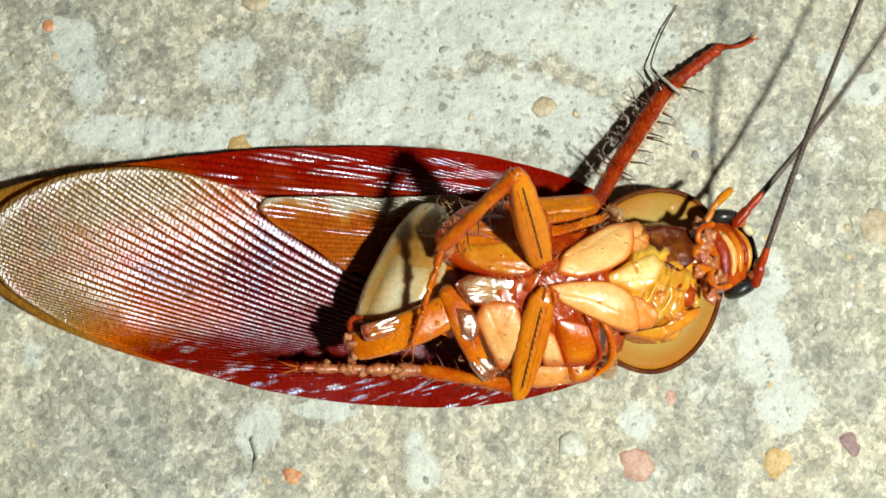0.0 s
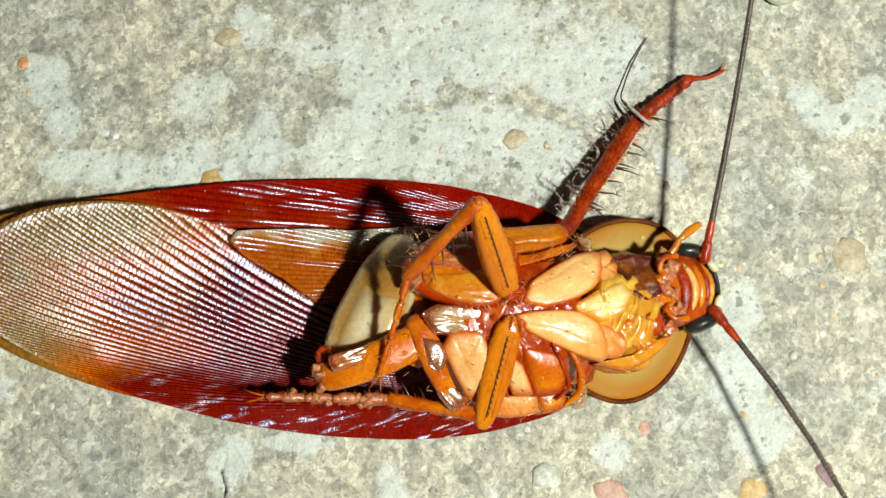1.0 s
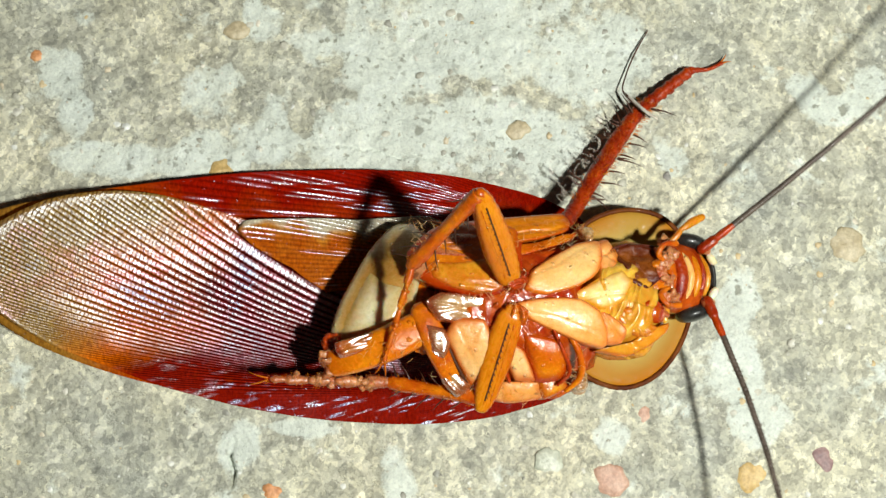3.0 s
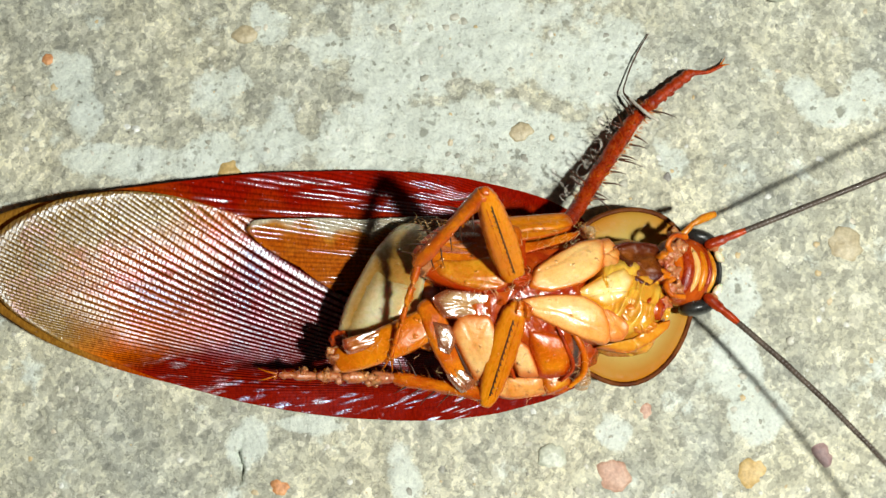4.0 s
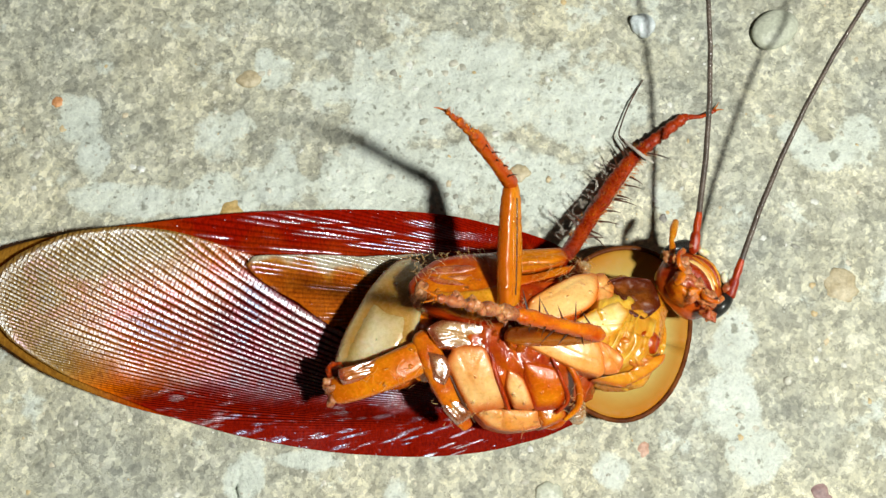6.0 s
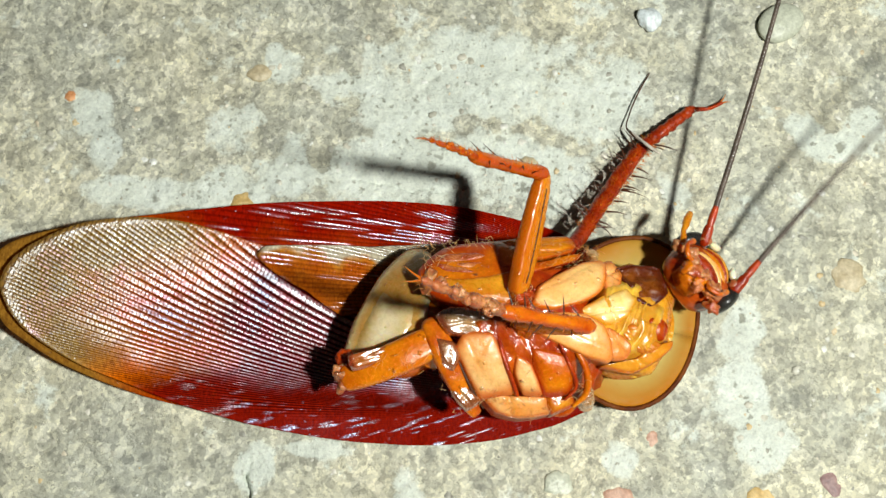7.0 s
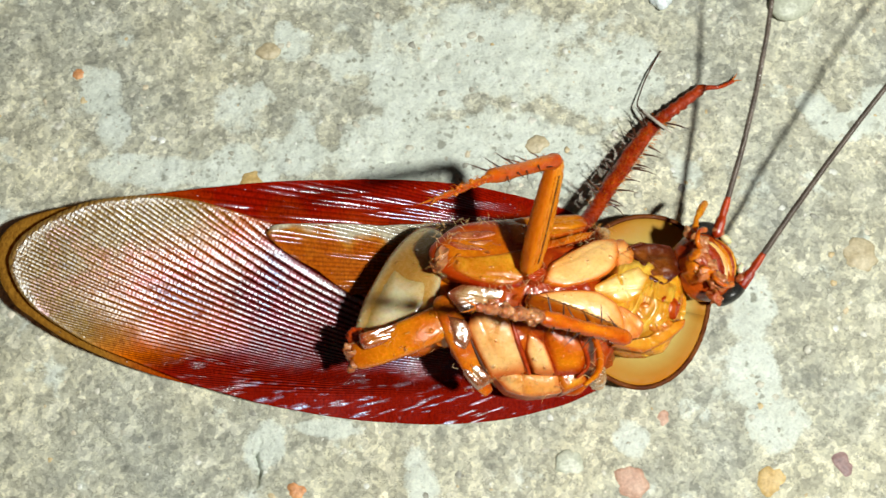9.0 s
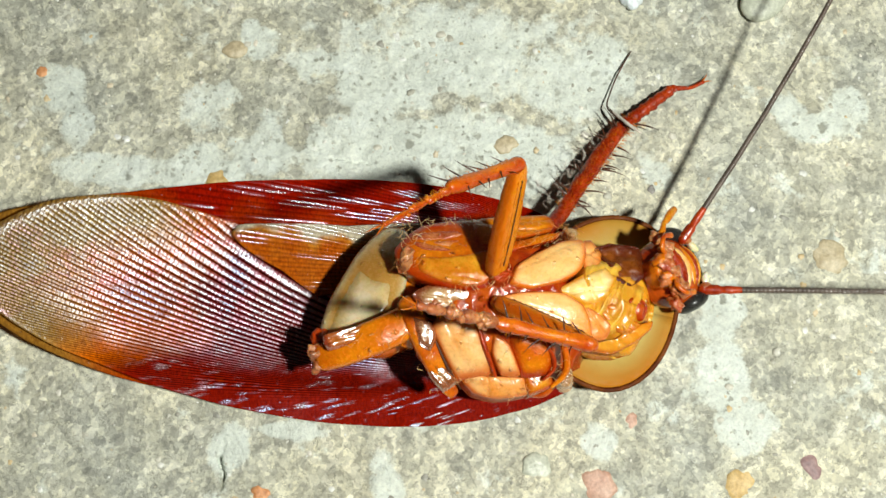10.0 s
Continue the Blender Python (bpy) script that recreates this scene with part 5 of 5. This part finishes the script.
def motions():
    heads = [(0, 21.0, 8.4, 15), (0.5, 20.8, 8.1, 14), (1.0, 20.6, 8.0, 9), (1.5, 20.4, 7.8, 5), (2.0, 20.3, 7.7, 3), (2.5, 20.3, 7.8, 5), (3.8, 20.8, 7.8, -4), (4.0, 20.8, 7.9, -4),
             (4.5, 21.0, 8.5, 5), (4.7, 20.8, 8.8, 18), (5.0, 21.3, 9.8, 28), (5.3, 21.3, 10.3, 34), (5.5, 21.2, 10.6, 37), (6.8, 21.2, 10.0, 38), (7.0, 21.3, 10.0, 31), (7.5, 21.3, 8.8, 17),
             (8.0, 21.2, 8.5, 12), (8.5, 21.2, 8.9, 16), (9.0, 21.1, 9.1, 24), (9.5, 21.0, 8.8, 19), (10.0, 20.9, 8.7, 20)]
    walk(head, [(t, pose((x - HOME.x) * MM, (y - HOME.y) * MM, 5.0 * MM, 0, 10 + 22 * float(smooth(4.4, 5.0, t)), a)) for t, x, y, a in heads])
    key_leg(legs["upper"], (8.6, 7.1, 8.2), [
        (0, (6.5, 10.9, 13.5), (3.3, 7.8, 9.4), (1.8, 2.5, 7.3)), (4.0, (6.4, 10.8, 13.6), (3.3, 7.8, 9.4), (1.8, 2.5, 7.3)), (4.4, (6.5, 10.4, 13.9), (3.4, 7.2, 10.3), (2.1, 3.0, 11.5)),
        (4.5, (6.9, 10.2, 14.0), (4.2, 7.6, 12.8), (3.4, 3.6, 17.4)), (4.7, (12.0, 11.1, 12.8), (10.3, 11.8, 18.1), (9.7, 13.9, 23.9)), (5.0, (7.7, 11.8, 13.2), (7.9, 12.1, 18.7), (7.8, 11.6, 24.9)),
        (5.1, (8.4, 12.6, 12.1), (8.3, 13.2, 17.7), (7.9, 13.0, 23.8)), (5.2, (5.6, 11.6, 12.5), (2.4, 8.9, 16.1), (0.1, 7.3, 21.7)),
        (5.3, (10.5, 13.4, 10.3), (9.0, 14.1, 15.7), (7.3, 13.5, 21.6)), (5.4, (8.0, 13.6, 10.3), (6.6, 14.6, 15.6), (5.0, 14.2, 21.5)), (5.5, (5.5, 11.5, 12.5), (2.2, 8.8, 16.1), (-0.1, 7.2, 21.7)),
        (5.6, (9.6, 13.5, 10.3), (8.0, 14.2, 15.6), (6.2, 13.7, 21.5)), (5.7, (7.8, 13.7, 10.1), (6.3, 14.7, 15.4), (4.4, 14.4, 21.3)),
        (6.8, (10.4, 13.4, 10.5), (6.4, 13.8, 14.4), (3.7, 13.2, 20.0)), (7.0, (9.9, 13.5, 10.5), (6.0, 13.0, 14.6), (3.0, 12.2, 19.9)), (7.5, (10.2, 13.5, 10.5), (6.7, 11.9, 14.6), (2.7, 10.3, 19.1)),
        (8.0, (9.7, 12.9, 11.8), (5.8, 11.1, 15.4), (2.4, 9.0, 20.2)), (8.5, (9.9, 12.6, 12.2), (6.0, 10.5, 15.7), (2.6, 8.1, 20.3)), (9.0, (9.6, 12.3, 12.6), (6.1, 10.3, 16.4), (2.4, 7.6, 20.7)),
        (9.5, (9.6, 12.2, 12.9), (5.9, 10.0, 16.5), (2.2, 7.1, 20.5)), (10.0, (9.4, 11.9, 13.2), (5.9, 9.6, 16.9), (1.9, 6.4, 20.4))])
    key_leg(legs["lower"], (8.7, 5.5, 8.2), [
        (0, (7.8, 0.5, 6.1), (2.7, 1.4, 4.2), (-4.6, 1.5, 4.8)), (2.0, (7.4, 0.7, 6.1), (2.4, 1.6, 4.2), (-4.9, 1.8, 4.8)), (4.0, (7.4, 0.7, 5.9), (2.2, 1.7, 4.1), (-4.7, 1.8, 6.0)),
        (4.4, (7.5, 0.8, 5.8), (2.4, 1.5, 6.8), (-3.6, 2.3, 10.0)), (4.55, (9.9, 0.7, 9.6), (4.7, 1.0, 11.2), (-0.4, 2.0, 16.5)), (4.7, (10.8, 0.9, 11.2), (5.6, 1.1, 13.2), (1.3, 1.5, 19.2)), (5.0, (7.3, 1.6, 12.2), (3.2, 2.9, 15.8), (-2.9, 3.4, 19.9)),
        (5.1, (7.6, 1.7, 12.2), (3.2, 2.9, 15.2), (-2.8, 3.5, 19.0)), (5.2, (12.0, 2.8, 12.4), (6.7, 4.2, 12.6), (-0.3, 5.6, 14.2)), (5.3, (12.5, 3.0, 12.3), (7.1, 4.4, 11.9), (-0.1, 6.1, 12.4)), (5.4, (8.4, 2.1, 12.4), (3.3, 3.3, 14.2), (-3.0, 3.7, 17.6)),
        (5.5, (7.6, 2.0, 12.3), (2.6, 3.2, 14.4), (-3.6, 3.4, 18.0)), (5.7, (13.0, 4.8, 12.6), (8.4, 5.1, 15.9), (3.9, 4.6, 21.8)),
        (6.8, (12.3, 5.4, 13.2), (7.4, 6.3, 15.7), (2.6, 6.7, 21.3)), (7.0, (11.8, 4.4, 13.4), (7.0, 4.6, 16.2), (2.4, 5.0, 22.0)), (7.5, (13.6, 3.4, 11.3), (8.6, 4.4, 13.6), (3.5, 4.9, 19.0)),
        (8.0, (13.4, 3.0, 11.2), (8.4, 4.0, 13.4), (3.3, 4.2, 18.8)), (8.5, (14.4, 3.5, 9.3), (9.4, 4.1, 11.7), (5.0, 3.9, 17.7)), (9.0, (13.4, 3.0, 11.1), (8.6, 3.6, 13.7), (4.4, 3.0, 19.8)),
        (9.5, (13.5, 2.9, 10.9), (8.4, 3.8, 13.1), (3.6, 3.5, 18.6)), (10.0, (13.5, 2.8, 10.7), (8.2, 3.6, 12.5), (3.5, 3.4, 18.2))])
    key_antenna(antenna_a, 1, heads, [
        (0, 50, 13, 32), (0.2, 66, 13, 45), (0.5, 68, 13, 45), (0.8, 75, 13, 5), (1.0, 80, 13, 10), (1.2, 78, 13, 12), (1.5, 21, 13, 37), (1.8, 35, 30, -4), (2.0, 39, 55, 48),
        (2.2, 44, 45, 90), (2.5, 41, 32, 64), (2.7, 23, 13, 0), (3.2, 45, 13, 20), (3.8, 38, 13, -30), (4.0, 21, 13, 4), (4.2, 37, 13, -10), (4.5, 57, 13, 48), (4.7, 78, 13, 32), (5.0, 78, 13, 35),
        (5.3, 82, 13, 15), (5.5, 86, 13, 12), (5.7, 86, 13, 40), (6.2, 80, 13, 40), (6.8, 69, 13, 55), (7.0, 72, 13, 8), (7.2, 60, 13, 8), (7.5, 45, 13, 8), (7.8, 51, 13, -8), (8.0, 17, 13, 8),
        (8.2, 22, 20, 5), (8.5, 52, 30, 2), (8.8, 73, 20, 39), (9.0, 73, 13, 32), (9.2, 79, 13, 32), (9.5, 73, 13, 28), (9.8, 56, 13, 14), (10.0, 56, 13, 16)])
    key_antenna(antenna_b, -1, heads, [
        (0, 79, 28, -12), (0.2, 51, 13, -8), (0.3, 17, 13, -18), (0.5, -12, 13, -44), (0.8, -51, 13, -10), (1.0, -55, 13, -45), (1.2, -73, 13, -28), (1.5, -96, 13, -4), (1.8, -99, 13, -67),
        (2.0, -114, 13, -100), (2.2, -125, 25, -72), (2.5, -119, 50, -9), (2.7, -91, 13, -32), (3.2, -60, 13, -50), (3.8, -36, 13, -90), (4.0, -43, 13, -33), (4.2, -36, 13, 12), (4.5, 8, 13, 0),
        (4.7, 65, 13, -32), (5.0, 59, 13, -50), (5.3, 65, 13, -66), (5.5, 68, 13, -68), (5.7, 73, 13, -57), (6.2, 72, 13, -25), (6.8, 70, 13, 4), (7.0, 50, 13, -18), (7.2, 7, 13, -3), (7.5, 6, 13, -4),
        (7.8, -47, 13, 15), (8.0, -31, 13, -28), (8.2, -10, 13, -29), (8.5, 19, 13, -4), (8.8, 54, 13, -46), (9.0, 56, 13, -14), (9.2, 35, 13, -63), (9.5, 5, 13, -34), (9.8, -8, 13, -33), (10.0, -2, 13, -4)])


motions()
